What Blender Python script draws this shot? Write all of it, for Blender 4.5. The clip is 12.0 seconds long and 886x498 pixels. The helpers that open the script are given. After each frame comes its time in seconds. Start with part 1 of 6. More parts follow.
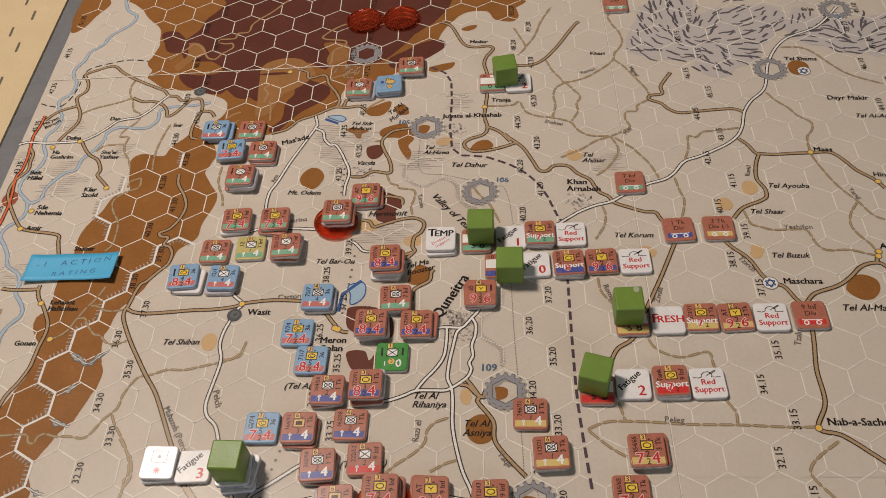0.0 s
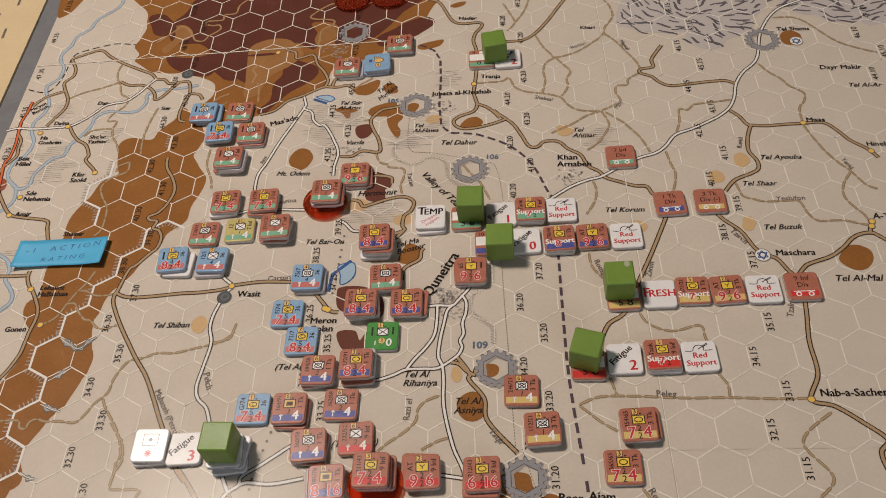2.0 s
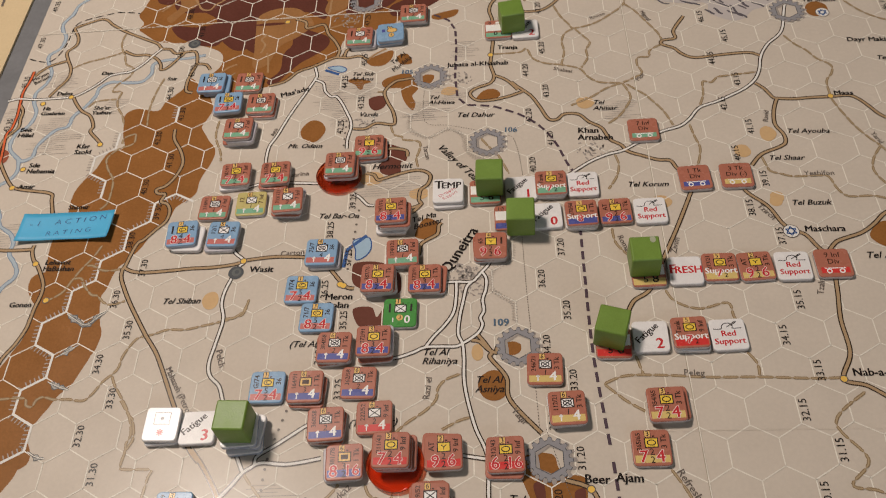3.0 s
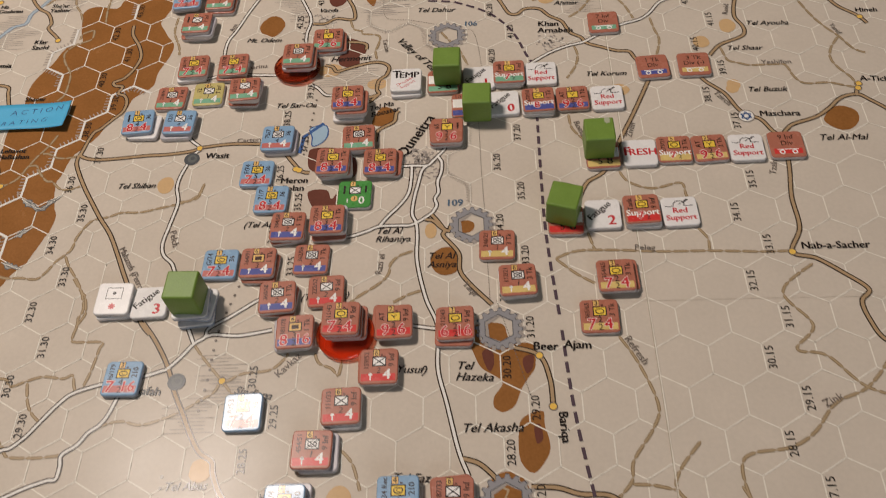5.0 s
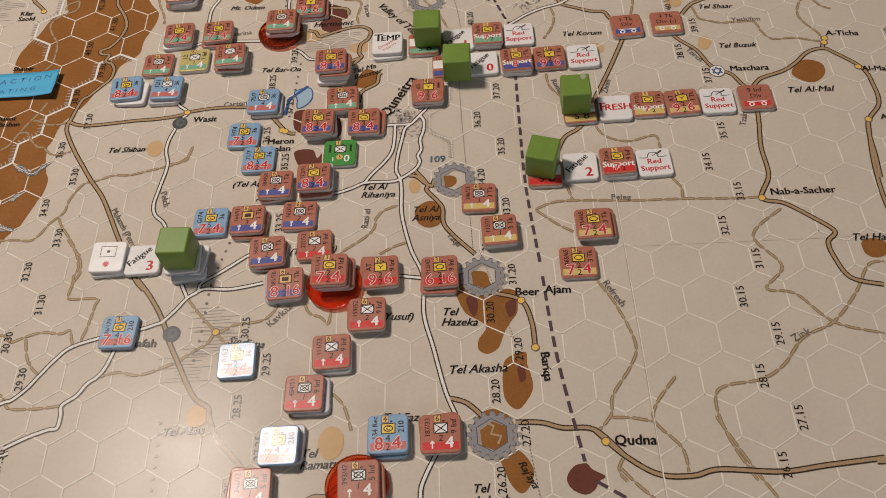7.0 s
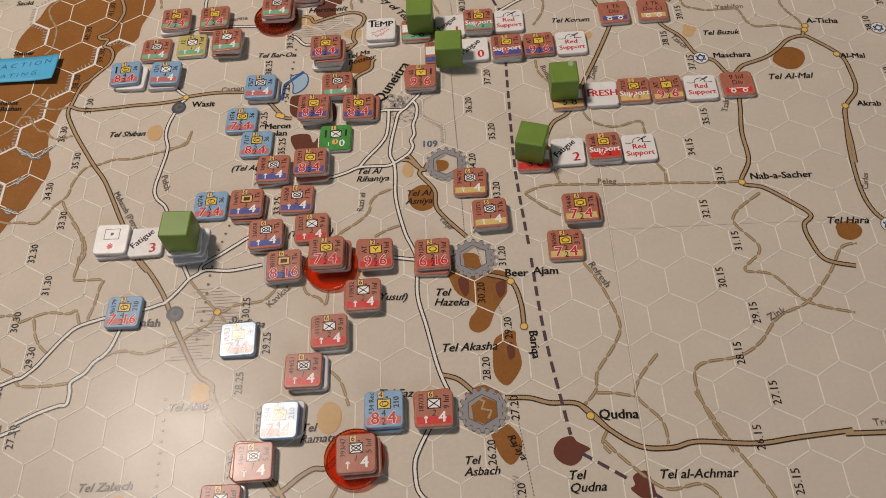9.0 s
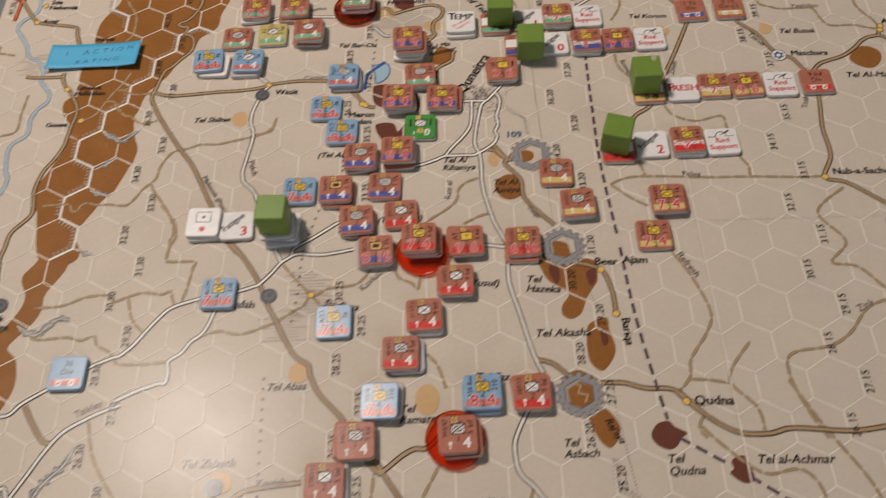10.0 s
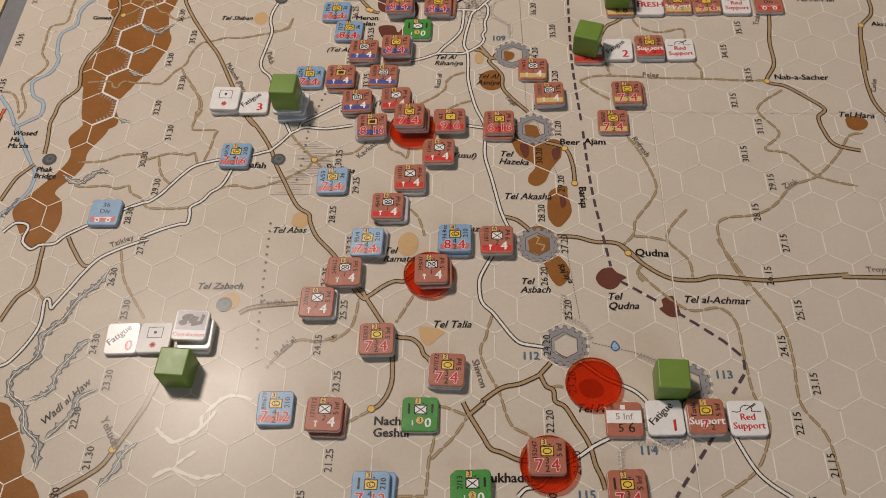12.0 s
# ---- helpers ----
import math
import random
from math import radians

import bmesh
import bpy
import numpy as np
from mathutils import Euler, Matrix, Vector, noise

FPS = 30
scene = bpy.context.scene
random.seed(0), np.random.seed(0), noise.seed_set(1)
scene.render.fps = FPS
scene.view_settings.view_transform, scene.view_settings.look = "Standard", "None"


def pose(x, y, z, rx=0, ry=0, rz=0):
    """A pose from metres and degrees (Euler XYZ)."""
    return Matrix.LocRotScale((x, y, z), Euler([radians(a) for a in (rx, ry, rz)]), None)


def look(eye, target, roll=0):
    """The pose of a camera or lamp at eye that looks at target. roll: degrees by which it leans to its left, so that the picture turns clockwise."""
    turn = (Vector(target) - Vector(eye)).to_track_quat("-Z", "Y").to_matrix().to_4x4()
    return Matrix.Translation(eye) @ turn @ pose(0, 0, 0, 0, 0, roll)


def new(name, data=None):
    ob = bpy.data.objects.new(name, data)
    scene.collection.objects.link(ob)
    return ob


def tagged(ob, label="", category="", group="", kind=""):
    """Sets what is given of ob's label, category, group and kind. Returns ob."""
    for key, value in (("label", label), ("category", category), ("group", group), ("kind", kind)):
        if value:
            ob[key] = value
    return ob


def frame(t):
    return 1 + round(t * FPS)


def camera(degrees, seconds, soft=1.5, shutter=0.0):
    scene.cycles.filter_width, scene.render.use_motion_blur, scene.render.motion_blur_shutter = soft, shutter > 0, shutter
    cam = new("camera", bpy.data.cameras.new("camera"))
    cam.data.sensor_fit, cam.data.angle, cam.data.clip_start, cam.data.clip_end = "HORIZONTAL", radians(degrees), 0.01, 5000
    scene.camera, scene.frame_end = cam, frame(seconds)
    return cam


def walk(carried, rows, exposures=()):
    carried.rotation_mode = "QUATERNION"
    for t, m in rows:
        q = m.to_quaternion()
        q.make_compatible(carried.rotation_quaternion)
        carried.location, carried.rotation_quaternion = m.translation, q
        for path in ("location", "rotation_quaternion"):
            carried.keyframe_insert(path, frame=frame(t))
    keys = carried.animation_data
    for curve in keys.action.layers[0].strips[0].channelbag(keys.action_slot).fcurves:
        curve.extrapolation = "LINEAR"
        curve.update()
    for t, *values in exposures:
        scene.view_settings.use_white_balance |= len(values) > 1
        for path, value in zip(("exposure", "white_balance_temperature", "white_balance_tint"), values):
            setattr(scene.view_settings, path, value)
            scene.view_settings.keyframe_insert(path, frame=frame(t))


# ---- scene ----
from mathutils.geometry import delaunay_2d_cdt

cam = camera(53.64, 12.0, soft=0.95, shutter=0.5)
PATH = [
    (0, (-0.00791, -0.14792, 0.28758), (-0.1516, 1.1020, -1.2671), -7.37),
    (0.5, (-0.00711, -0.14556, 0.28452), (-0.1575, 1.1027, -1.2708), -8.08),
    (1, (-0.00594, -0.14657, 0.28273), (-0.1586, 1.0913, -1.2807), -8.47),
    (1.5, (-0.00400, -0.14779, 0.28294), (-0.1586, 1.0834, -1.2856), -8.74),
    (2, (-0.00236, -0.14824, 0.28382), (-0.1572, 1.0724, -1.2929), -8.96),
    (2.5, (-0.00499, -0.14537, 0.28229), (-0.1583, 1.0574, -1.3082), -9.11),
    (3, (-0.01260, -0.14405, 0.27500), (-0.1579, 1.0427, -1.3283), -8.54),
    (3.2, (-0.01286, -0.14856, 0.27279), (-0.1515, 1.0274, -1.3390), -8.36),
    (4.8, (-0.00320, -0.16659, 0.25305), (-0.1318, 0.9805, -1.3802), -7.96),
    (5, (-0.00097, -0.17276, 0.25357), (-0.1279, 0.9705, -1.3826), -7.91),
    (5.5, (0.00340, -0.18213, 0.25213), (-0.1168, 0.9564, -1.3878), -7.78),
    (6, (0.00241, -0.18421, 0.25218), (-0.1072, 0.9440, -1.3956), -7.62),
    (6.5, (0.00129, -0.18460, 0.25400), (-0.1003, 0.9358, -1.3996), -7.66),
    (7, (-0.00070, -0.18884, 0.25562), (-0.0950, 0.9286, -1.4004), -7.81),
    (7.5, (-0.00203, -0.19042, 0.25729), (-0.0932, 0.9275, -1.3986), -7.83),
    (7.7, (-0.00183, -0.19182, 0.25769), (-0.0913, 0.9173, -1.4042), -7.83),
    (9.3, (-0.00077, -0.19243, 0.26878), (-0.0722, 0.8695, -1.4245), -6.95),
    (9.5, (-0.00691, -0.19222, 0.26621), (-0.0755, 0.8916, -1.4132), -6.57),
    (10, (-0.03499, -0.19927, 0.27059), (-0.1013, 0.8726, -1.4166), -5.77),
    (10.5, (-0.05421, -0.22713, 0.26988), (-0.1162, 0.8478, -1.4156), -5.18),
    (11, (-0.04321, -0.23699, 0.26365), (-0.1179, 0.8346, -1.4234), -4.57),
    (11.5, (-0.03003, -0.26315, 0.28543), (-0.1035, 0.7941, -1.4107), -4.18),
    (12, (-0.01997, -0.26917, 0.28531), (-0.1297, 0.8001, -1.4013), -5.14),
]
walk(cam, [(t, look(eye, target, roll)) for t, eye, target, roll in PATH])

# ---- light: one warm lamp over the map's western edge, a dim bluish fill light added behind the camera ----
U = 0.0166          # one hex of the map, side to side, in metres
THICK = 0.0019      # one counter
SIDE = 0.0126       # a counter's side
LAMP_AT = (-28.5 * U, 17 * U, 60 * U)
LAMP_WATTS, ROOM_WATTS = 10.35, 15.0

world = bpy.data.worlds.new("room_air")
world.use_nodes = True
world.node_tree.nodes["Background"].inputs[0].default_value = (0.6, 0.65, 0.75, 1)
world.node_tree.nodes["Background"].inputs[1].default_value = 0.05
scene.world = world

lamp = bpy.data.lights.new("table_lamp_light", "AREA")
lamp.shape, lamp.size, lamp.energy, lamp.color = "DISK", 0.18, LAMP_WATTS, (1.0, 0.878, 0.785)
new("table_lamp_light", lamp).matrix_world = look(LAMP_AT, (-1.5 * U, 0, 0))
# added fill for the room's ambient light; the south wall has no opening
fill_area = bpy.data.lights.new("fill_light", "AREA")
fill_area.shape, fill_area.size, fill_area.size_y, fill_area.energy, fill_area.color = "RECTANGLE", 1.4, 1.0, ROOM_WATTS, (0.80, 0.90, 1.0)
new("fill_light", fill_area).matrix_world = look((0.7, -2.1, 1.0), (0, 0, 0))
scene.view_settings.exposure = 0.0


# ---- materials ----
def node(tree, kind, **values):
    n = tree.nodes.new(kind)
    for key, value in values.items():
        n.inputs[key.replace("_", " ")].default_value = value
    return n


def paint(name, color, rough=0.4, vary=0.1, scale=60.0, bump=0.0, bump_scale=900.0, spec=0.5, metal=0.0, speck=0.0):
    """A surface with two scales of uneven colour, uneven gloss and fine relief."""
    m = bpy.data.materials.new(name)
    m.use_nodes = True
    t = m.node_tree
    b = t.nodes["Principled BSDF"]
    b.inputs["Metallic"].default_value = metal
    b.inputs["Specular IOR Level"].default_value = spec
    coarse = node(t, "ShaderNodeTexNoise", Scale=scale, Detail=4.0, Roughness=0.6)
    fine = node(t, "ShaderNodeTexNoise", Scale=scale * 14, Detail=2.0, Roughness=0.6)
    geo = node(t, "ShaderNodeNewGeometry")
    for n in (coarse, fine):
        t.links.new(geo.outputs["Position"], n.inputs["Vector"])
    add = node(t, "ShaderNodeMath")
    add.operation = "ADD"
    t.links.new(coarse.outputs["Fac"], add.inputs[0])
    t.links.new(fine.outputs["Fac"], add.inputs[1])
    ramp = node(t, "ShaderNodeMapRange")
    for key, value in (("From Min", 0.6), ("From Max", 1.4), ("To Min", 1 - vary), ("To Max", 1 + vary)):
        ramp.inputs[key].default_value = value
    t.links.new(add.outputs[0], ramp.inputs["Value"])
    mul = node(t, "ShaderNodeVectorMath")
    mul.operation = "SCALE"
    mul.inputs[0].default_value = color
    t.links.new(ramp.outputs[0], mul.inputs["Scale"])
    t.links.new(mul.outputs[0], b.inputs["Base Color"])
    gloss = node(t, "ShaderNodeMapRange")
    for key, value in (("From Min", 0.3), ("From Max", 0.7), ("To Min", rough * 0.88), ("To Max", rough * 1.12)):
        gloss.inputs[key].default_value = value
    t.links.new(coarse.outputs["Fac"], gloss.inputs["Value"])
    t.links.new(gloss.outputs[0], b.inputs["Roughness"])
    if bump:
        rel = node(t, "ShaderNodeTexNoise", Scale=bump_scale, Detail=3.0)
        t.links.new(geo.outputs["Position"], rel.inputs["Vector"])
        bm = node(t, "ShaderNodeBump", Strength=bump, Distance=0.0002)
        t.links.new(rel.outputs["Fac"], bm.inputs["Height"])
        t.links.new(bm.outputs[0], b.inputs["Normal"])
    return m


def red_plastic():
    """Clear red acrylic: light goes through it tinted, the surface mirrors a little."""
    m = bpy.data.materials.new("clear_red_acrylic")
    m.use_nodes = True
    t = m.node_tree
    t.nodes.remove(t.nodes["Principled BSDF"])
    clear = node(t, "ShaderNodeBsdfTransparent", Color=(0.97, 0.47, 0.29, 1))
    shine = node(t, "ShaderNodeBsdfGlossy", Color=(1, 1, 1, 1), Roughness=0.07)
    body = node(t, "ShaderNodeBsdfDiffuse", Color=(0.88, 0.075, 0.015, 1))
    fres = node(t, "ShaderNodeFresnel", IOR=1.49)
    a, b = node(t, "ShaderNodeMixShader", Fac=0.13), node(t, "ShaderNodeMixShader")
    t.links.new(clear.outputs[0], a.inputs[1])
    t.links.new(body.outputs[0], a.inputs[2])
    t.links.new(fres.outputs[0], b.inputs[0])
    t.links.new(a.outputs[0], b.inputs[1])
    t.links.new(shine.outputs[0], b.inputs[2])
    t.links.new(b.outputs[0], t.nodes["Material Output"].inputs[0])
    return m


INK = dict(rough=0.25, vary=0.06, scale=50.0, bump=0.05, bump_scale=500.0, spec=0.088)


def ink(name, color, **more):
    # printing ink has more shine than the bare paper, the dark inks most
    shine = 0.088 + 0.34 * max(0.0, 0.45 - color[1])
    return paint(name, color, **{**INK, "spec": shine, **more})


M = {
    "paper": ink("map_paper", (0.56, 0.487, 0.407)),
    "grid": ink("grid_line", (0.74, 0.69, 0.60)),
    "brown": ink("hill_brown", (0.265, 0.112, 0.033), spec=0.13, vary=0.16, scale=70.0),
    "dark": ink("mountain_maroon", (0.112, 0.038, 0.027), spec=0.13, vary=0.18, scale=70.0),
    "dbrn": ink("hill_dark_brown", (0.14, 0.05, 0.035), spec=0.13, vary=0.1),
    "tan": ink("hill_tan", (0.56, 0.37, 0.19), spec=0.13),
    "white": ink("road_white", (0.72, 0.69, 0.64)),
    "edge": ink("road_edge_dark", (0.05, 0.034, 0.024)),
    "road": ink("road_tan", (0.385, 0.265, 0.152)),
    "track": ink("track_tan", (0.27, 0.190, 0.105)),
    "track_pale": ink("track_pale", (0.40, 0.30, 0.185)),
    "trail": ink("trail_brown", (0.36, 0.215, 0.105)),
    "red_road": ink("road_red", (0.62, 0.13, 0.05)),
    "river": ink("river_blue", (0.38, 0.44, 0.48)),
    "river_edge": ink("river_edge", (0.22, 0.27, 0.34)),
    "wadi": ink("wadi_grey", (0.15, 0.148, 0.142)),
    "black": ink("ink_black", (0.025, 0.020, 0.018)),
    "soft": ink("ink_soft", (0.16, 0.13, 0.11)),
    "border": ink("border_violet", (0.09, 0.06, 0.075)),
    "zig": ink("trench_grey", (0.36, 0.31, 0.27)),
    "slate": ink("numeral_blue", (0.10, 0.15, 0.21)),
    "gear": ink("fort_grey", (0.27, 0.26, 0.27)),
    "camp": ink("camp_grey", (0.085, 0.09, 0.095)),
    "camp_pale": ink("camp_pale", (0.13, 0.135, 0.13)),
    "rust": ink("rust_red", (0.30, 0.09, 0.05)),
    "ochre": ink("hill_ochre", (0.30, 0.145, 0.055), spec=0.13, vary=0.15),
    "wadi_edge": ink("wadi_edge", (0.13, 0.125, 0.12)),
    "river_pale": ink("wadi_pale", (0.37, 0.355, 0.33)),
    "cliff_shade": ink("cliff_shade", (0.34, 0.29, 0.25)),
    "gear_edge": ink("fort_edge", (0.10, 0.10, 0.105)),
    "lava": ink("lava_grey", (0.485, 0.435, 0.41)),
    "lava_dark": ink("lava_stroke", (0.12, 0.105, 0.115)),
    "town": ink("town_yellow", (0.75, 0.47, 0.10)),
    "lake": ink("lake_blue", (0.33, 0.45, 0.55)),
    "lake_edge": ink("lake_edge", (0.05, 0.11, 0.28)),
    "urban": ink("urban_grey", (0.33, 0.29, 0.26)),
    "crease": ink("fold_line", (0.42, 0.36, 0.28)),
    "crease_pale": ink("fold_pale", (0.60, 0.525, 0.44)),
    "sheet": ink("neighbour_paper", (0.62, 0.48, 0.29)),
    "sea": ink("neighbour_sea", (0.50, 0.55, 0.58)),
    "table": paint("table_grey", (0.16, 0.16, 0.165), rough=0.5, vary=0.15, scale=30.0, bump=0.1),
    "wall": paint("wall_paint", (0.55, 0.53, 0.5), rough=0.8, vary=0.05, scale=4.0, bump=0.1, bump_scale=200.0),
    "floor": paint("floor_wood", (0.22, 0.14, 0.08), rough=0.5, vary=0.2, scale=6.0),
    "cube": paint("cube_green", (0.150, 0.245, 0.036), rough=0.43, vary=0.12, scale=120.0, bump=0.25, bump_scale=1400.0),
    "chip": paint("bare_wood", (0.35, 0.36, 0.25), rough=0.6),
    "note": paint("note_blue", (0.065, 0.39, 0.64), rough=0.55, vary=0.06, scale=80.0, bump=0.1),
    "pen": paint("pen_ink", (0.02, 0.07, 0.22), rough=0.5),
    "disc": red_plastic(),
}
CARD = dict(rough=0.27, vary=0.07, scale=160.0, bump=0.10, bump_scale=2200.0, spec=0.37)
for key, color in {
    "c_red": (0.405, 0.148, 0.098), "c_blue": (0.225, 0.36, 0.52), "c_green": (0.065, 0.26, 0.055), "c_yel": (0.50, 0.42, 0.16),
    "c_white": (0.75, 0.72, 0.70), "c_grey": (0.46, 0.43, 0.45), "c_core": (0.58, 0.54, 0.53), "c_core_dark": (0.33, 0.25, 0.23), "c_core_red": (0.54, 0.48, 0.47), "c_core_blue": (0.36, 0.39, 0.46),
    "b_green": (0.19, 0.40, 0.26), "b_blue": (0.085, 0.095, 0.30), "b_red": (0.60, 0.045, 0.04), "b_yel": (0.64, 0.47, 0.17), "b_pink": (0.52, 0.16, 0.14),
    "k": (0.03, 0.022, 0.02), "ksoft": (0.06, 0.028, 0.02), "w": (0.80, 0.77, 0.74), "halo": (0.74, 0.56, 0.52), "y": (0.78, 0.53, 0.07), "num": (0.52, 0.035, 0.04), "box": (0.72, 0.45, 0.15), "photo": (0.10, 0.075, 0.065),
}.items():
    M[key] = paint("card_" + key, color, **CARD)


# ---- small builders ----
def mesh_of(name, verts, faces, material):
    me = bpy.data.meshes.new(name)
    me.from_pydata(verts, [], faces)
    me.materials.append(material)
    me.update()
    return me


def child(name, me, parent, m=None, label=""):
    ob = new(name, me)
    ob.parent = parent
    if m is not None:
        ob.matrix_local = m
    if label:
        tagged(ob, label)
    return ob


def box_mesh(name, x0, x1, y0, y1, z0, z1, material):
    v = [(x, y, z) for z in (z0, z1) for x, y in ((x0, y0), (x1, y0), (x1, y1), (x0, y1))]
    f = [(3, 2, 1, 0), (4, 5, 6, 7)] + [(i, (i + 1) % 4, (i + 1) % 4 + 4, i + 4) for i in range(4)]
    return mesh_of(name, v, f, material)


def outline(side_x, side_y, r, steps=4):
    pts = []
    for cx, cy, a0 in ((1, 1, 0), (-1, 1, 90), (-1, -1, 180), (1, -1, 270)):
        for i in range(steps + 1):
            a = radians(a0 + 90 * i / steps)
            pts.append((cx * (side_x / 2 - r) + r * math.cos(a), cy * (side_y / 2 - r) + r * math.sin(a)))
    return pts


def slab(name, side_x, side_y, r, rings, material):
    """A rounded slab: rings of (inset, z) from bottom to top, closed at both ends."""
    v, f, n = [], [], 0
    for inset, z in rings:
        ring = outline(side_x - 2 * inset, side_y - 2 * inset, max(r - inset, 0.0001))
        n = len(ring)
        v += [(x, y, z) for x, y in ring]
    for k in range(len(rings) - 1):
        f += [(k * n + i, k * n + (i + 1) % n, (k + 1) * n + (i + 1) % n, (k + 1) * n + i) for i in range(n)]
    f += [tuple(range(n - 1, -1, -1)), tuple(range((len(rings) - 1) * n, len(rings) * n))]
    me = mesh_of(name, v, f, material)
    me.shade_smooth()
    me.polygons[len(f) - 2].use_smooth = me.polygons[len(f) - 1].use_smooth = False
    return me


def flat(name, pts, material):
    return mesh_of(name, [(x, y, 0) for x, y in pts], [tuple(range(len(pts)))], material)


def rect(w, h):
    return [(-w / 2, -h / 2), (w / 2, -h / 2), (w / 2, h / 2), (-w / 2, h / 2)]


def oval(rx, ry, n=20):
    return [(rx * math.cos(2 * math.pi * i / n), ry * math.sin(2 * math.pi * i / n)) for i in range(n)]


def smooth_line(pts, steps=6):
    out = []
    p = [Vector(q) for q in pts]
    for i in range(len(p) - 1):
        a, b, c, d = p[max(i - 1, 0)], p[i], p[i + 1], p[min(i + 2, len(p) - 1)]
        for k in range(steps):
            s = k / steps
            out.append(0.5 * ((2 * b) + (c - a) * s + (2 * a - 5 * b + 4 * c - d) * s * s + (3 * b - a - 3 * c + d) * s ** 3))
    return out + [p[-1]]


def strip(verts, faces, line, width, wobble=0.0, beads=0):
    """Adds a flat ribbon along a line of points to verts and faces."""
    base = len(verts)
    for i, q in enumerate(line):
        d = line[min(i + 1, len(line) - 1)] - line[max(i - 1, 0)]
        d = d.normalized() if d.length else Vector((1, 0))
        side = Vector((-d.y, d.x)) * width / 2 * (1 + wobble * noise.noise((q.x * 420, q.y * 420, 0)))
        if beads and i % beads == 0:
            side = side * 0.15
        verts += [(q.x + side.x, q.y + side.y, 0), (q.x - side.x, q.y - side.y, 0)]
    faces += [(base + 2 * i + 1, base + 2 * i + 3, base + 2 * i + 2, base + 2 * i) for i in range(len(line) - 1)]


def resample(line, step):
    out, left = [line[0]], step
    for a, b in zip(line, line[1:]):
        d = (b - a).length
        while d >= left:
            a = a + (b - a) * (left / d)
            d -= left
            left = step
            out.append(a)
        left -= d
    return out


def dashes(line, dash, gap):
    """Cuts a line into dashes."""
    fine = resample(line, (dash + gap) / 12)
    on = round(12 * dash / (dash + gap))
    return [fine[i:i + on + 1] for i in range(0, len(fine) - 2, 12)]


LETTERS = {}


def letters(text, material, shear=0.0, bold=0.0, align="CENTER", space=1.0):
    """The mesh of a line of writing, one unit high, in the built-in font."""
    key = (text, material.name, shear, bold, align)
    if key not in LETTERS:
        c = bpy.data.curves.new("writing", "FONT")
        c.body, c.shear, c.offset, c.align_x, c.resolution_u, c.space_line = text, shear, bold if bold > 0.03 or bold < 0 else 0.0, align, 2, 0.95
        c.align_y = "CENTER" if align == "CENTER" else "BOTTOM_BASELINE"
        if "\n" in text:
            c.align_y = "TOP_BASELINE"
        c.space_character = space
        ob = bpy.data.objects.new("writing", c)
        me = bpy.data.meshes.new_from_object(ob)
        if 0 < bold <= 0.03:
            # heavier strokes: the same letters twice more, a little aside
            twice = bmesh.new()
            twice.from_mesh(me)
            for k in (-1, 1):
                more = bmesh.ops.duplicate(twice, geom=[g for g in twice.verts if g.co.z == 0] + [g for g in twice.edges if g.verts[0].co.z == 0] + [g for g in twice.faces if g.verts[0].co.z == 0])
                for g in more["geom"]:
                    if isinstance(g, bmesh.types.BMVert):
                        g.co.x += k * bold
                        g.co.y += 0.4 * k * bold
                        g.co.z += 0.0004 * (k + 2)
            twice.to_mesh(me)
            twice.free()
        me.materials.clear()
        me.materials.append(material)
        me.name = "writing"
        bpy.data.objects.remove(ob)
        LETTERS[key] = me
    return LETTERS[key]


# ---- the room: plain, all of it out of view ----
def room():
    for name, dims, key in (
        ("floor", (-2.2, 2.2, -2.2, 2.2, -0.80, -0.75), "floor"), ("ceiling", (-2.2, 2.2, -2.2, 2.2, 1.95, 2.0), "wall"),
        ("wall_north", (-2.2, 2.2, 2.2, 2.3, -0.75, 1.95), "wall"), ("wall_south", (-2.2, 2.2, -2.3, -2.2, -0.75, 1.95), "wall"),
        ("wall_east", (2.2, 2.3, -2.3, 2.3, -0.75, 1.95), "wall"), ("wall_west", (-2.3, -2.2, -2.3, 2.3, -0.75, 1.95), "wall")):
        tagged(new(name, box_mesh(name, *dims, M[key])), "plain painted room surface round the table" if key == "wall" else "dark wooden floor under the table", name.split("_")[0], kind="structure")
    table = tagged(new("table"), "large grey table under the game map", "table")
    top = slab("tabletop", 1.5, 1.2, 0.02, [(0.003, -0.033), (0, -0.030), (0, -0.0032), (0.002, -0.0012)], M["table"])
    child("tabletop", top, table)
    for x in (-0.68, 0.68):
        for y in (-0.53, 0.53):
            child("leg", box_mesh("leg", x - 0.03, x + 0.03, y - 0.03, y + 0.03, -0.75, -0.033, M["table"]), table)


room()

# ---- the printed map: places in hexes, x to the east, y to the north ----
WEST, EAST, SOUTH, NORTH = -14.78, 16.0, -16.0, 21.0
LEVEL = [0]


def put(name, me, parent, layer, label="", m=None):
    """Lays a printed shape on the map, a hair above what is printed under it."""
    LEVEL[0] += 1
    z = 0.000006 * (layer + 14) + 0.0000004 * (LEVEL[0] % 12)
    ob = child(name, me, parent, Matrix.Translation((0, 0, z)) @ (m or Matrix()), label)
    return ob


def ribbon(name, lines, width, key, parent, layer, label="", wobble=0.0, beads=0):
    v, f = [], []
    for line in lines:
        strip(v, f, line, width, wobble, beads)
    return put(name, mesh_of(name, v, f, M[key]), parent, layer, label)


def scaled(pts):
    return [Vector((x * U, y * U)) for x, y in pts]


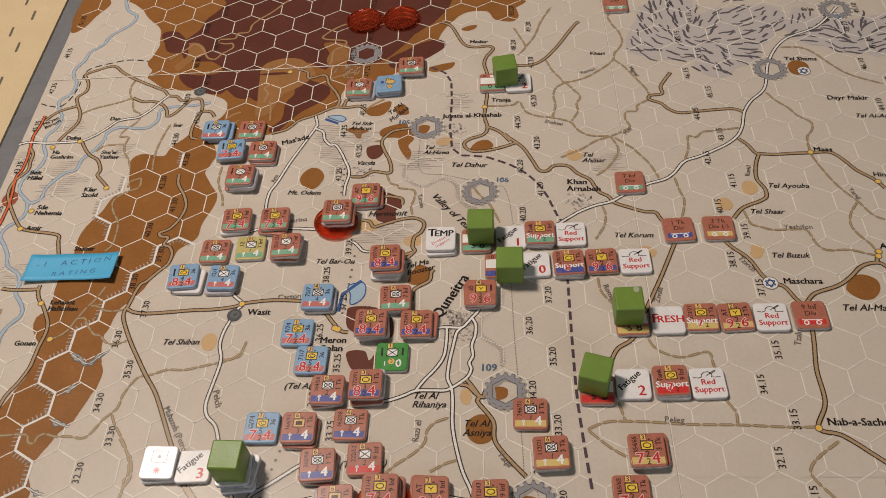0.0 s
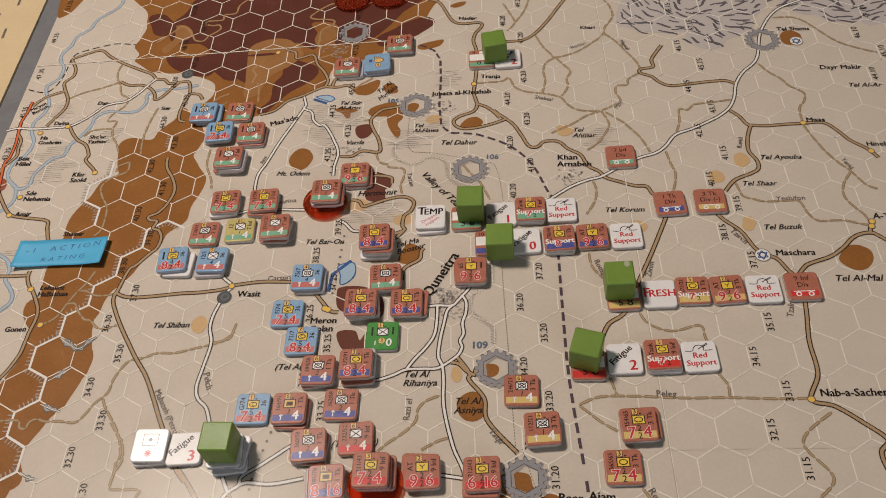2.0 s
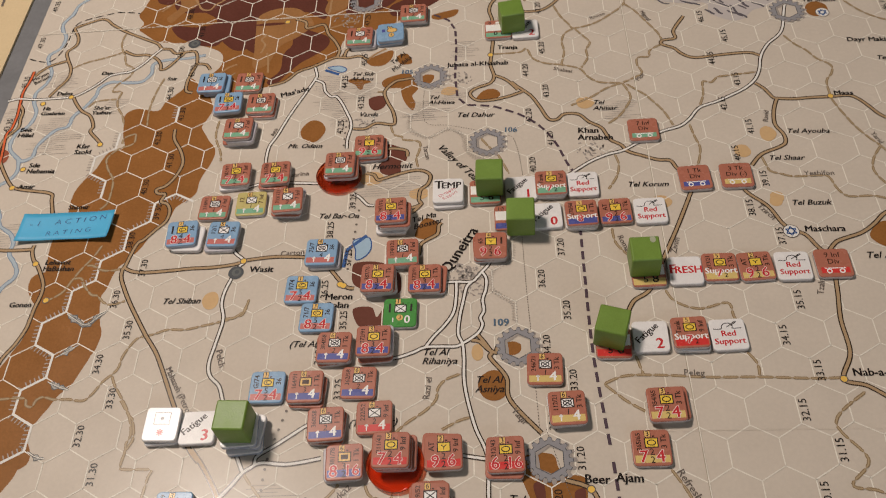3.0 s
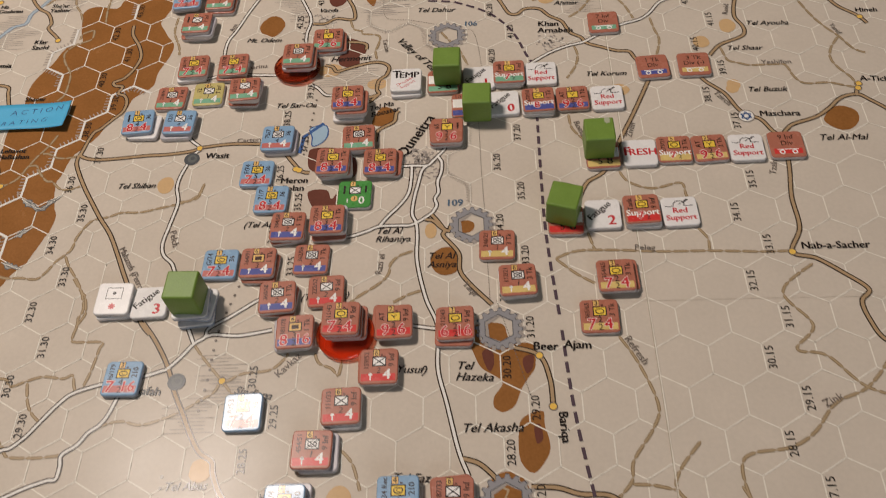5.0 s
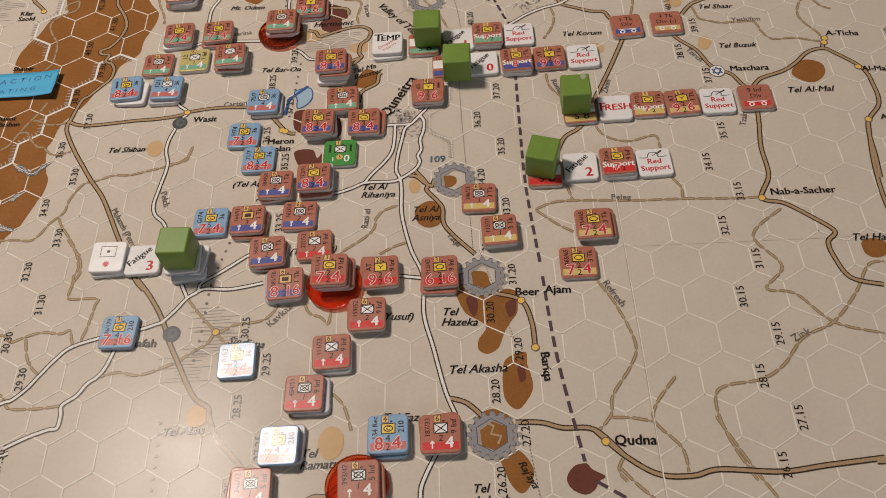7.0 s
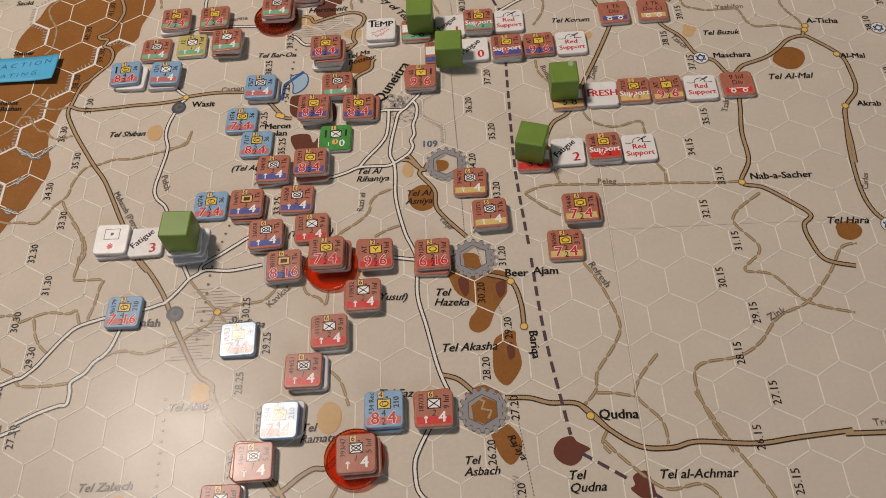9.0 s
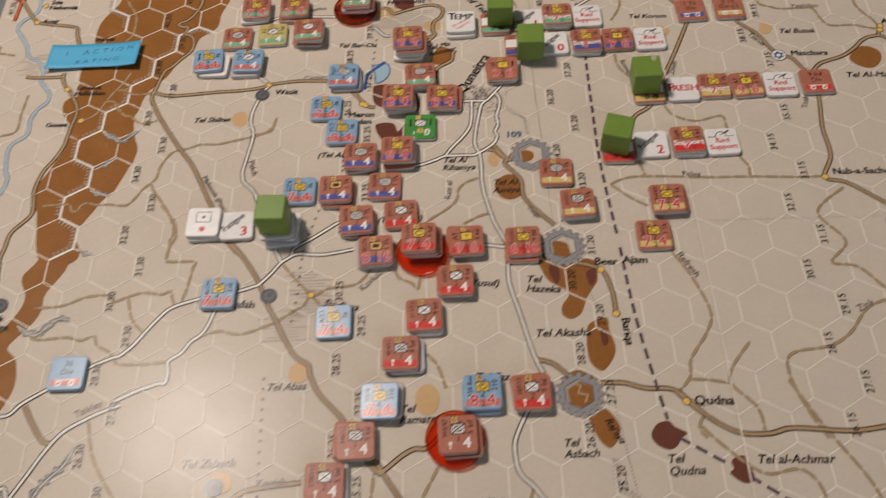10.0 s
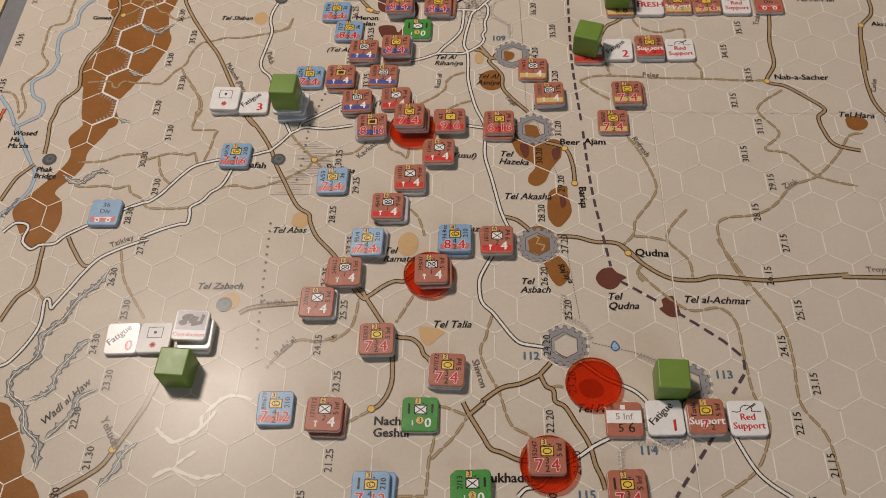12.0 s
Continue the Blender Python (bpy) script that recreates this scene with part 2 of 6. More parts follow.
def area(pts, rough=0.05):
    """A closed, smooth outline with an uneven edge."""
    p = scaled(pts)
    n, out = len(p), []
    for i in range(n):
        a, b, c, d = p[i - 1], p[i], p[(i + 1) % n], p[(i + 2) % n]
        for k in range(6):
            s = k / 6
            q = 0.5 * ((2 * b) + (c - a) * s + (2 * a - 5 * b + 4 * c - d) * s * s + (3 * b - a - 3 * c + d) * s ** 3)
            out.append((q.x + rough * U * noise.noise((q.x * 90, q.y * 90, 1)), q.y + rough * U * noise.noise((q.x * 90, q.y * 90, 5))))
    return out


def field_mesh(name, pts, key):
    """A filled outline, cut into triangles that nowhere lie over one another."""
    v, _, f, *_ = delaunay_2d_cdt([Vector(q) for q in pts], [], [list(range(len(pts)))], 1, 1e-7)
    return mesh_of(name, [(q.x, q.y, 0) for q in v], [tuple(t) for t in f], M[key])


def center(n, m):
    """Hex n.m: its middle, in hexes."""
    return (-(m - 20) + (0.5 if n % 2 else 0.0) + 0.37, (n - 33) * 3 ** 0.5 / 2)


def hex_grid(parent):
    v, f = [], []
    r = 1 / 3 ** 0.5
    for n in range(15, 57):
        for m in range(4, 36):
            cx, cy = center(n, m)
            pts = [Vector(((cx + r * math.sin(radians(60 * k))) * U, (cy + r * math.cos(radians(60 * k))) * U)) for k in range(6)]
            for k in (0, 1, 2):
                if WEST * U < pts[k].x < EAST * U and WEST * U < pts[k + 1].x < EAST * U and SOUTH * U < pts[k].y < NORTH * U:
                    a, b = pts[k], pts[k + 1]
                    strip(v, f, [a, (a + b) / 2, b], 0.026 * U)
    tagged(put("hex_grid", mesh_of("hex_grid", v, f, M["grid"]), parent, 6), "thin pale printed hex lines", kind="stuff")


def gear_mesh(key, grow=0.0):
    """A ring with a hexagonal hole and a toothed rim."""
    v, f = [], []
    n = 16 * 6
    for i in range(n):
        a = 2 * math.pi * i / n
        tooth = i % 6
        ro = (0.462 if tooth in (0, 1, 2) else 0.385) + grow
        ha = (math.degrees(a) + 0) % 60 - 30
        ri = 0.285 / math.cos(radians(ha)) - grow
        v += [(ro * U * math.sin(a), ro * U * math.cos(a), 0), (ri * U * math.sin(a), ri * U * math.cos(a), 0)]
    f = [(2 * i, 2 * i + 1, (2 * i + 3) % (2 * n), (2 * i + 2) % (2 * n)) for i in range(n)]
    return mesh_of("fort_ring", v, f, M[key])


def star_mesh(key, r):
    v, f = [], []
    for k in (0, 180):
        ring = [Vector((r * math.sin(radians(k + 120 * i)), r * math.cos(radians(k + 120 * i)))) for i in (0, 1, 2, 0)]
        for a, b in zip(ring, ring[1:]):
            strip(v, f, [a, b], r * 0.22)
    return mesh_of("star", v, f, M[key])


def map_sheet():
    board = tagged(new("game_map", slab("game_map", (EAST - WEST) * U, (NORTH - SOUTH) * U, 0.002, [(0, -0.0012), (0, -0.0002), (0.0002, 0)], M["paper"])),
                   "beige printed hex map with roads, hills and place names", "game map")
    # the slab is centred on its own middle: shift its points to the map's place
    for q in board.data.vertices:
        q.co.x += (EAST + WEST) / 2 * U
        q.co.y += (NORTH + SOUTH) / 2 * U
    return board


BOARD = map_sheet()
SHEETS = {"brown": -12.0, "dark": -3.0, "ochre": -1.5, "dbrn": -0.5, "tan": 2.0}
rnd = random.Random(9)


def highland(key, *pts):
    """Brown high ground; each field lies a hair over the one before it."""
    SHEETS[key] += 0.3
    put("highland", field_mesh("highland", area(pts, 0.10 if len(pts) > 12 else 0.05), key), BOARD, SHEETS[key], "brown printed high ground")


def hill(key, x, y, rx, ry):
    pts = [(x + rx * 1.25 * math.cos(a) * (1 + 0.18 * noise.noise((x * 3 + math.cos(a), y + math.sin(a), 2))), y + ry * 1.25 * math.sin(a)) for a in [2 * math.pi * i / 12 for i in range(12)]]
    put("hill", field_mesh("hill", area(pts, 0.03), key), BOARD, 4.5, "small printed hill")


def hatching(x, y, wide=1.0, rows=9):
    """Marsh: thin level strokes."""
    v, f = [], []
    for i in range(rows):
        a, w = rnd.uniform(-0.25, 0.2) * wide, rnd.uniform(0.45, 1.0) * wide
        yy = y + (i - rows / 2) * 0.075
        strip(v, f, scaled([(x + a - w / 2, yy), (x + a + w / 2, yy)]), 0.0105 * U)
    tagged(put("marsh_hatching", mesh_of("marsh_hatching", v, f, M["urban"]), BOARD, 5), "thin dark printed strokes", kind="stuff")


def fold(*pts):
    """A fold of the map: a dark crease, and a pale line beside it painting the lit relief."""
    line = resample(scaled(pts), 0.3 * U)
    ribbon("fold", [line], 0.016 * U, "crease", BOARD, 22.2, "fold line of the map", 0.5)
    ribbon("fold", [[q + Vector((0.018, 0.018)) * U for q in line]], 0.020 * U, "grid", BOARD, 22.4, "pale line painted as the lit edge of a fold", 0.8)


def river(*pts):
    line = smooth_line(scaled(pts))
    ribbon("river", [line], 0.115 * U, "river_edge", BOARD, 8, "printed blue river", 0.3)
    ribbon("river", [line], 0.070 * U, "river", BOARD, 9, "printed blue river", 0.3)


def jagged(name, line, low, high, key, layer, label, seed):
    """A ribbon whose two sides run in and out by chance, like torn paper."""
    dice, v, f = random.Random(seed), [], []
    for i, q in enumerate(line):
        d = (line[min(i + 1, len(line) - 1)] - line[max(i - 1, 0)]).normalized()
        side = Vector((-d.y, d.x)) * U
        thin = min(1.0, 0.15 + 0.2 * min(i, len(line) - 1 - i))
        for sign in (1, -1):
            p = q + side * sign * thin * (low + (high - low) * dice.random() ** 2.2)
            v.append((p.x, p.y, 0))
    f = [(2 * i + 1, 2 * i + 3, 2 * i + 2, 2 * i) for i in range(len(line) - 1)]
    put(name, mesh_of(name, v, f, M[key]), BOARD, layer, label)


def wadi(*pts):
    line = resample(smooth_line(scaled(pts), 8), 0.065 * U)
    seed = int(abs(pts[0][0] * 100 + pts[0][1] * 10))
    jagged("wadi", line, 0.045, 0.150, "wadi_edge", 8, "printed grey gorge", seed)
    jagged("wadi", line, 0.028, 0.105, "river_pale", 9, "printed grey gorge", seed)
    jagged("wadi", line, 0.012, 0.070, "wadi", 10, "dark bed of a printed gorge", seed + 1)
    ribbon("wadi", [line], 0.016 * U, "grid", BOARD, 11, "printed grey gorge")


def glare_gorge(*pts):
    line = smooth_line(scaled(pts), 8)
    # pale ink paints the lamp's glare on these gorge lines
    ribbon("gorge", [line], 0.07 * U, "grid", BOARD, 8, "printed gorge coloured pale by painted glare", 1.2)


def cliff(*pts):
    line = scaled(pts)
    ticks, beads = [], resample(line, 0.1 * U)
    for a, c in zip(beads, beads[1:]):
        d = (c - a).normalized()
        ticks.append([a, a + Vector((d.y, -d.x)) * 0.14 * U])
    ribbon("cliff", ticks, 0.03 * U, "zig", BOARD, 8, "printed cliff edge")["kind"] = "stuff"
    ribbon("cliff", [line], 0.065 * U, "white", BOARD, 9, "printed cliff edge")


def track(*pts):
    line = resample(smooth_line(scaled(pts)), 0.05 * U)
    ribbon("track", [line], 0.066 * U, "track", BOARD, 10, "printed tan track", beads=7)
    ribbon("track", [line], 0.028 * U, "track_pale", BOARD, 12, "pale middle of a printed track", beads=7)


def trail(*pts):
    ribbon("trail", [smooth_line(scaled(pts))], 0.062 * U, "trail", BOARD, 11, "pale brown printed mountain trail", 0.3)


def road(pts, key, wide, layer):
    line = smooth_line(scaled(pts), 8)
    ribbon("road", [line], (wide + 0.050) * U, "edge", BOARD, layer - 3, "dark printed road edge")
    ribbon("road", [line], wide * U, key, BOARD, layer, "printed road")


def tan_road(*pts):
    road(pts, "road", 0.064, 16)


def red_road(*pts):
    road(pts, "red_road", 0.06, 16.3)


def white_road(*pts):
    road(pts, "white", 0.055, 18)


def border(*pts):
    for dash in dashes(smooth_line(scaled(pts), 3), 0.22 * U, 0.13 * U):
        ribbon("border_dash", [dash], 0.066 * U, "border", BOARD, 18, "dash of a violet border line")


def frontier(*pts):
    ribbon("frontier", dashes(smooth_line(scaled(pts)), 0.24 * U, 0.10 * U), 0.035 * U, "black", BOARD, 18, "dark dashed frontier line")["kind"] = "stuff"


def dotted(*pts):
    for q in resample(smooth_line(scaled(pts)), 0.22 * U):
        put("dot", flat("dot", oval(0.032 * U, 0.032 * U, 8), M["soft"]), BOARD, 18, m=Matrix.Translation((q.x, q.y, 0)))


def fine_dotted(*pts):
    ribbon("fine_dots", dashes(smooth_line(scaled(pts)), 0.035 * U, 0.035 * U), 0.016 * U, "soft", BOARD, 18, "fine dotted line")["kind"] = "stuff"


def trench(*pts):
    base, zz = resample(smooth_line(scaled(pts)), 0.038 * U), []
    for i, q in enumerate(base[:-1]):
        d = (base[i + 1] - q).normalized()
        zz.append(q + Vector((-d.y, d.x)) * (0.065 if i % 2 else -0.065) * U)
    ribbon("trench", [zz], 0.024 * U, "zig", BOARD, 18, "grey zigzag trench line")


def urban_blocks(x, y):
    v, f = [], []
    for i in range(30):
        a, d = rnd.uniform(0, 6.28), rnd.uniform(0, 0.34) ** 0.8
        c = Vector(((x + d * math.cos(a)) * U, (y + d * 0.8 * math.sin(a)) * U))
        w = Vector((math.cos(a + 1), math.sin(a + 1))) * rnd.uniform(0.02, 0.05) * U
        strip(v, f, [c - w, c + w], rnd.uniform(0.02, 0.05) * U)
    tagged(put("urban_blocks", mesh_of("urban_blocks", v, f, M["urban"]), BOARD, 12.5), "grey printed built-up blocks", kind="stuff")


def village(x, y):
    at = Matrix.Translation((x * U, y * U, 0))
    put("village_dot", flat("village_dot", oval(0.088 * U, 0.088 * U, 16), M["soft"]), BOARD, 19, "village mark", at)
    put("village_dot", flat("village_dot", oval(0.066 * U, 0.066 * U, 16), M["town"]), BOARD, 20, "yellow village mark", at)


def camp(x, y):
    at = Matrix.Translation((x * U, y * U, 0))
    for r, key, layer, dx in ((0.185, "camp", 19, 0), (0.115, "camp_pale", 20, 0.01), (0.055, "camp", 21, 0.02)):
        put("camp_mark", flat("camp_mark", oval(r * U, r * U, 24), M[key]), BOARD, layer, "dark grey round camp mark", at @ pose(dx * U, dx * U, 0))


def fort(x, y):
    at = Matrix.Translation((x * U, y * U, 0))
    put("fort_ring", gear_mesh("urban", 0.03), BOARD, 19, "blurred printed shade of a fort ring", at @ pose(0.05 * U, -0.03 * U, 0, 0, 0, 5))
    put("fort_ring", gear_mesh("gear_edge", 0.018), BOARD, 20, "dark edge of a fort ring", at)
    put("fort_ring", gear_mesh("gear"), BOARD, 21, "grey toothed fort ring", at)


def star_mark(x, y):
    at = Matrix.Translation((x * U, y * U, 0))
    put("star_mark", flat("star_mark", oval(0.19 * U, 0.19 * U, 20), M["soft"]), BOARD, 19, "round mark", at)
    put("star_mark", flat("star_mark", oval(0.17 * U, 0.17 * U, 20), M["white"]), BOARD, 20, "white round mark", at)
    put("star_mark", star_mesh("lake_edge", 0.13 * U), BOARD, 21, "dark six-pointed star", at)


def place_name(text, x, y, turn, size, style):
    key = {"b": "slate", "t": "soft"}.get(style, "black")
    me = letters(text, M[key], 0.30 if style == "i" else 0.0, {"t": 0.010, "i": 0.018}.get(style, 0.030), "LEFT")
    put("place_name", me, BOARD, 24, m=pose(x * U, (y - 0.06) * U, 0, 0, 0, turn) @ Matrix.Scale(size * 0.92 * U, 4))


def lakes():
    for pts in (
        [(-5.54, 10.17), (-5.20, 10.20), (-5.00, 10.05), (-5.10, 9.93), (-5.29, 10.00)],
        [(-4.42, 3.96), (-4.05, 4.03), (-3.98, 3.73), (-4.10, 3.49), (-4.32, 3.39), (-4.35, 3.68)],
        [(1.37, -7.84), (1.45, -7.70), (1.54, -7.84), (1.45, -7.92)]):
        shore = [Vector(q) for q in area(pts, 0.02)]
        ribbon("lake", [shore + shore[:1]], 0.03 * U, "lake_edge", BOARD, 9, "dark blue lake shore")
        put("lake", field_mesh("lake", area(pts, 0.02), "lake"), BOARD, 8, "small pale blue lake")
    for pts in ([(-5.61, 10.07), (-5.20, 9.85)], [(-4.61, 3.19), (-4.55, 3.70), (-4.10, 4.10)]):
        ribbon("dam", [scaled(pts)], 0.09 * U, "lake_edge", BOARD, 10, "dark blue dam line")


def hex_numbers():
    for n in range(19, 52):
        for m in (10, 15, 20, 25, 30, 35) if n % 2 else (10, 15, 20, 25, 30):
            x, y = center(n, m)
            put("hex_number", letters("%d.%d" % (n, m), M["black"]), BOARD, 23, m=pose((x - 0.37) * U, y * U, 0, 0, 0, 90) @ Matrix.Scale(0.23 * U, 4))


FLOW = [(3.87, 13.49, -79), (4.38, 13.29, -62), (4.97, 12.69, -48), (4.79, 14.32, -94), (5.29, 13.92, -84), (5.88, 13.41, 43), (6.79, 13.32, 21), (6.68, 12.81, 10), (7.60, 13.33, 33), (4.27, 12.48, -23),
        (5.17, 12.18, -15), (5.77, 11.68, -54), (6.27, 11.79, -45), (8.61, 13.34, -99), (8.80, 12.73, 13), (9.21, 12.43, -27), (10.22, 13.05, -89), (10.82, 12.74, 15)]


def flow(q):
    """The direction of the lava strokes at a place."""
    d = Vector((0, 0))
    for x, y, deg in FLOW:
        w = 1 / (0.05 + (q.x - x) ** 2 + (q.y - y) ** 2) ** 1.5
        d += Vector((math.cos(2 * radians(deg)), math.sin(2 * radians(deg)))) * w
    return math.atan2(d.y, d.x) / 2


def inside(q, ring):
    hit = False
    for (x0, y0), (x1, y1) in zip(ring, ring[1:] + ring[:1]):
        if (y0 > q.y) != (y1 > q.y) and q.x < x0 + (q.y - y0) / (y1 - y0) * (x1 - x0):
            hit = not hit
    return hit


def lava(board):
    """The lava fields: lavender grey ground with dark tapering strokes that follow the flow."""
    dice = random.Random(3)
    fields = ([(4.29, 14.72), (4.90, 15.14), (5.60, 15.35), (5.79, 14.13), (6.70, 14.24), (8.11, 14.15), (8.31, 13.34), (7.28, 12.21), (7.18, 11.80), (6.57, 11.39), (5.77, 11.07), (5.27, 11.37), (5.07, 11.78), (3.67, 12.17), (3.47, 12.67), (3.68, 13.69)],
              [(8.62, 14.06), (9.32, 13.66), (9.92, 13.25), (11.93, 13.46), (11.91, 11.72), (9.80, 11.72), (9.10, 12.22), (8.50, 12.52), (8.30, 13.03)],
              [(6.60, 14.65), (8.43, 14.77), (9.45, 15.40), (9.04, 16.79), (7.02, 16.97), (6.21, 15.56)])
    v, f, taken = [], [], []
    for ring in fields:
        put("lava_ground", field_mesh("lava_ground", area(ring, 0.25), "lava"), board, 1, "lavender grey printed lava ground")
        xs, ys = [q[0] for q in ring], [q[1] for q in ring]
        for i in range(1500):
            c = Vector((dice.uniform(min(xs), max(xs)), dice.uniform(min(ys), max(ys))))
            if not inside(c, ring):
                continue
            a = flow(c)
            along, across = Vector((math.cos(a), math.sin(a))), Vector((-math.sin(a), math.cos(a)))
            if any(abs((c - o).dot(along)) < 0.42 and abs((c - o).dot(across)) < 0.135 for o in taken):
                continue
            taken.append(c)
            n, size, bend = 8, dice.uniform(0.30, 0.75), dice.uniform(-0.65, 0.65)
            q, pts = c - along * size / 2, []
            for k in range(n):
                b = flow(q)
                if math.cos(b - a) < 0:
                    b += math.pi
                b += bend * math.sin(5 * k / n) + dice.uniform(-0.12, 0.12)
                pts.append(q)
                q = q + Vector((math.cos(b), math.sin(b))) * size / n
            base, thick, high = len(v), dice.uniform(0.026, 0.043), 4e-7 * (len(taken) % 11)
            for k, p in enumerate(pts):
                d = (pts[min(k + 1, n - 1)] - pts[max(k - 1, 0)]).normalized()
                side = Vector((-d.y, d.x)) * thick * (0.35 + 0.65 * math.sin(math.pi * (0.12 + 0.8 * k / n)))
                v += [((p + side).x * U, (p + side).y * U, high), ((p - side).x * U, (p - side).y * U, high)]
            f += [(base + 2 * k + 1, base + 2 * k + 3, base + 2 * k + 2, base + 2 * k) for k in range(n - 1)]
    tagged(put("lava_hatching", mesh_of("lava_hatching", v, f, M["lava_dark"]), board, 5), "dark wavy printed strokes", kind="stuff")


lava(BOARD)
hex_grid(BOARD)
lakes()
hex_numbers()
ribbon("ravine", [scaled([(-0.26, -4.93), (-0.09, -5.03), (-0.15, -5.18), (0.04, -5.23), (-0.03, -5.38)])], 0.05 * U, "track_pale", BOARD, 17, "pale printed ravine in a fort ring")

# printed things, each by its points in hexes
white_road((-2.24, 2.61), (-1.99, 2.63), (-1.61, 2.61), (-1.47, 2.73), (-1.36, 2.87), (-1.20, 3.07), (-1.16, 3.25))
white_road((-1.95, 2.62), (-1.96, 2.21), (-2.02, 1.81), (-2.21, 1.49), (-2.46, 1.20), (-2.64, 0.94))
white_road((-1.61, 2.59), (-1.72, 2.46), (-1.80, 2.09), (-1.88, 1.69), (-1.92, 1.25), (-1.83, 0.99), (-1.80, 0.64), (-1.79, -0.05), (-1.60, -0.95), (-1.35, -1.65), (-1.35, -2.56), (-1.18, -3.31), (-0.97, -4.25), (-0.79, -4.75))
white_road((-1.36, 2.87), (-1.27, 2.69), (-1.28, 2.39), (-1.36, 2.11), (-1.34, 1.82), (-1.42, 1.63), (-1.38, 1.46), (-1.46, 1.27), (-1.63, 1.12), (-1.83, 0.99), (-1.98, 0.93), (-2.28, 0.94), (-2.64, 0.94), (-2.92, 0.82), (-3.26, 0.71), (-3.73, 0.64))
tan_road((-1.51, 1.22), (-1.34, 0.98), (-1.21, 0.74), (-1.23, 0.60), (-0.91, 0.13), (-0.85, -0.41), (-0.25, -1.17))
tan_road((-1.63, 1.07), (-1.45, 1.02), (-1.28, 0.83), (-1.11, 0.73), (-1.07, 0.86), (-0.94, 0.90))
tan_road((-2.29, 4.37), (-2.36, 4.28), (-2.40, 4.03), (-2.66, 3.86), (-2.79, 3.73), (-2.83, 3.42))
trench((-0.64, 3.86), (-0.62, 3.54), (-0.67, 3.18), (-0.89, 3.01), (-1.09, 2.91), (-1.16, 2.68), (-1.16, 2.39), (-0.88, 2.14), (-0.67, 1.94), (-0.67, 1.44))
fine_dotted((-0.39, 3.96), (-0.37, 2.50), (-0.33, 1.25))
white_road((-4.52, 5.44), (-4.34, 5.30), (-4.14, 5.06), (-3.97, 5.02))
tan_road((-4.66, 7.70), (-4.34, 7.68), (-4.05, 7.85), (-3.67, 7.77), (-3.55, 7.85), (-3.62, 8.26), (-3.79, 8.66), (-3.87, 9.05), (-3.61, 9.40), (-3.36, 9.47), (-3.06, 9.51))
tan_road((-4.22, 6.10), (-4.02, 6.02), (-3.91, 5.85), (-3.71, 5.90), (-3.32, 6.03), (-2.96, 6.10), (-2.71, 6.04), (-2.58, 5.87), (-2.65, 5.61), (-2.82, 5.44), (-2.86, 5.13), (-2.81, 4.97), (-3.17, 4.84))
tan_road((-3.76, 6.88), (-3.56, 6.90), (-3.22, 6.80), (-3.19, 6.59))
track((-4.09, 9.03), (-3.87, 9.05))
track((-3.67, 7.76), (-3.55, 7.39), (-3.34, 7.30), (-3.31, 7.19), (-2.89, 7.08), (-2.88, 6.77), (-2.95, 6.50), (-2.89, 6.16))
tan_road((-0.41, 9.10), (-0.28, 8.93), (-0.08, 8.72), (0.12, 8.47), (0.31, 8.05), (0.49, 7.63), (0.71, 7.58), (0.92, 7.76), (1.28, 7.72), (1.52, 7.43), (1.81, 7.20), (1.93, 6.91), (2.02, 6.73), (2.25, 6.55), (2.38, 6.33), (2.75, 6.14), (3.08, 5.99), (3.37, 5.94), (3.48, 5.71), (3.68, 5.37))
tan_road((-0.08, 8.72), (-0.45, 8.57), (-0.89, 8.46), (-1.26, 8.45), (-1.47, 8.58), (-1.53, 8.78), (-1.36, 8.95), (-0.98, 9.11), (-0.87, 9.38), (-0.95, 9.83), (-0.91, 10.27), (-0.85, 10.90), (-0.84, 11.68), (-0.92, 12.14), (-0.85, 12.49), (-0.64, 12.85), (-0.78, 13.01), (-1.21, 13.00), (-1.56, 13.21), (-1.94, 14.11), (-2.31, 14.35))
trench((-3.13, 8.04), (-3.16, 7.57), (-2.69, 7.20), (-2.42, 7.32), (-2.11, 7.47), (-1.75, 7.22), (-1.70, 6.80), (-1.50, 6.45), (-1.15, 6.32))
track((-1.28, 7.08), (-1.14, 6.84), (-0.96, 6.59), (-0.83, 6.39), (-0.60, 5.78))
fine_dotted((-2.78, 9.09), (-2.75, 7.81), (-2.11, 7.61), (-1.38, 7.37))
fine_dotted((-0.71, 7.10), (-0.48, 7.05), (-0.35, 6.56), (-0.27, 5.72))
white_road((-13.02, -4.80), (-12.89, -4.63), (-12.77, -4.53), (-12.57, -4.54), (-12.45, -4.61), (-12.42, -4.74), (-12.46, -4.92), (-12.43, -5.10), (-12.23, -5.27), (-12.13, -5.27), (-11.99, -5.17), (-11.65, -5.13), (-11.44, -4.91), (-11.02, -4.64), (-10.58, -4.40), (-10.20, -4.16), (-9.75, -3.96), (-9.58, -3.91), (-9.34, -3.69), (-9.14, -3.41), (-8.89, -3.07), (-8.62, -2.81), (-8.09, -2.64), (-7.63, -2.55), (-7.20, -2.48), (-6.91, -2.39), (-6.78, -2.34), (-6.54, -2.08), (-6.33, -1.80), (-6.12, -1.65), (-6.07, -1.46), (-5.70, -1.22), (-5.38, -1.00), (-5.11, -0.82), (-4.85, -0.72))
white_road((-6.12, -1.65), (-5.93, -1.60), (-5.41, -1.65), (-4.74, -1.55))
white_road((-6.55, -1.34), (-6.33, -1.80))
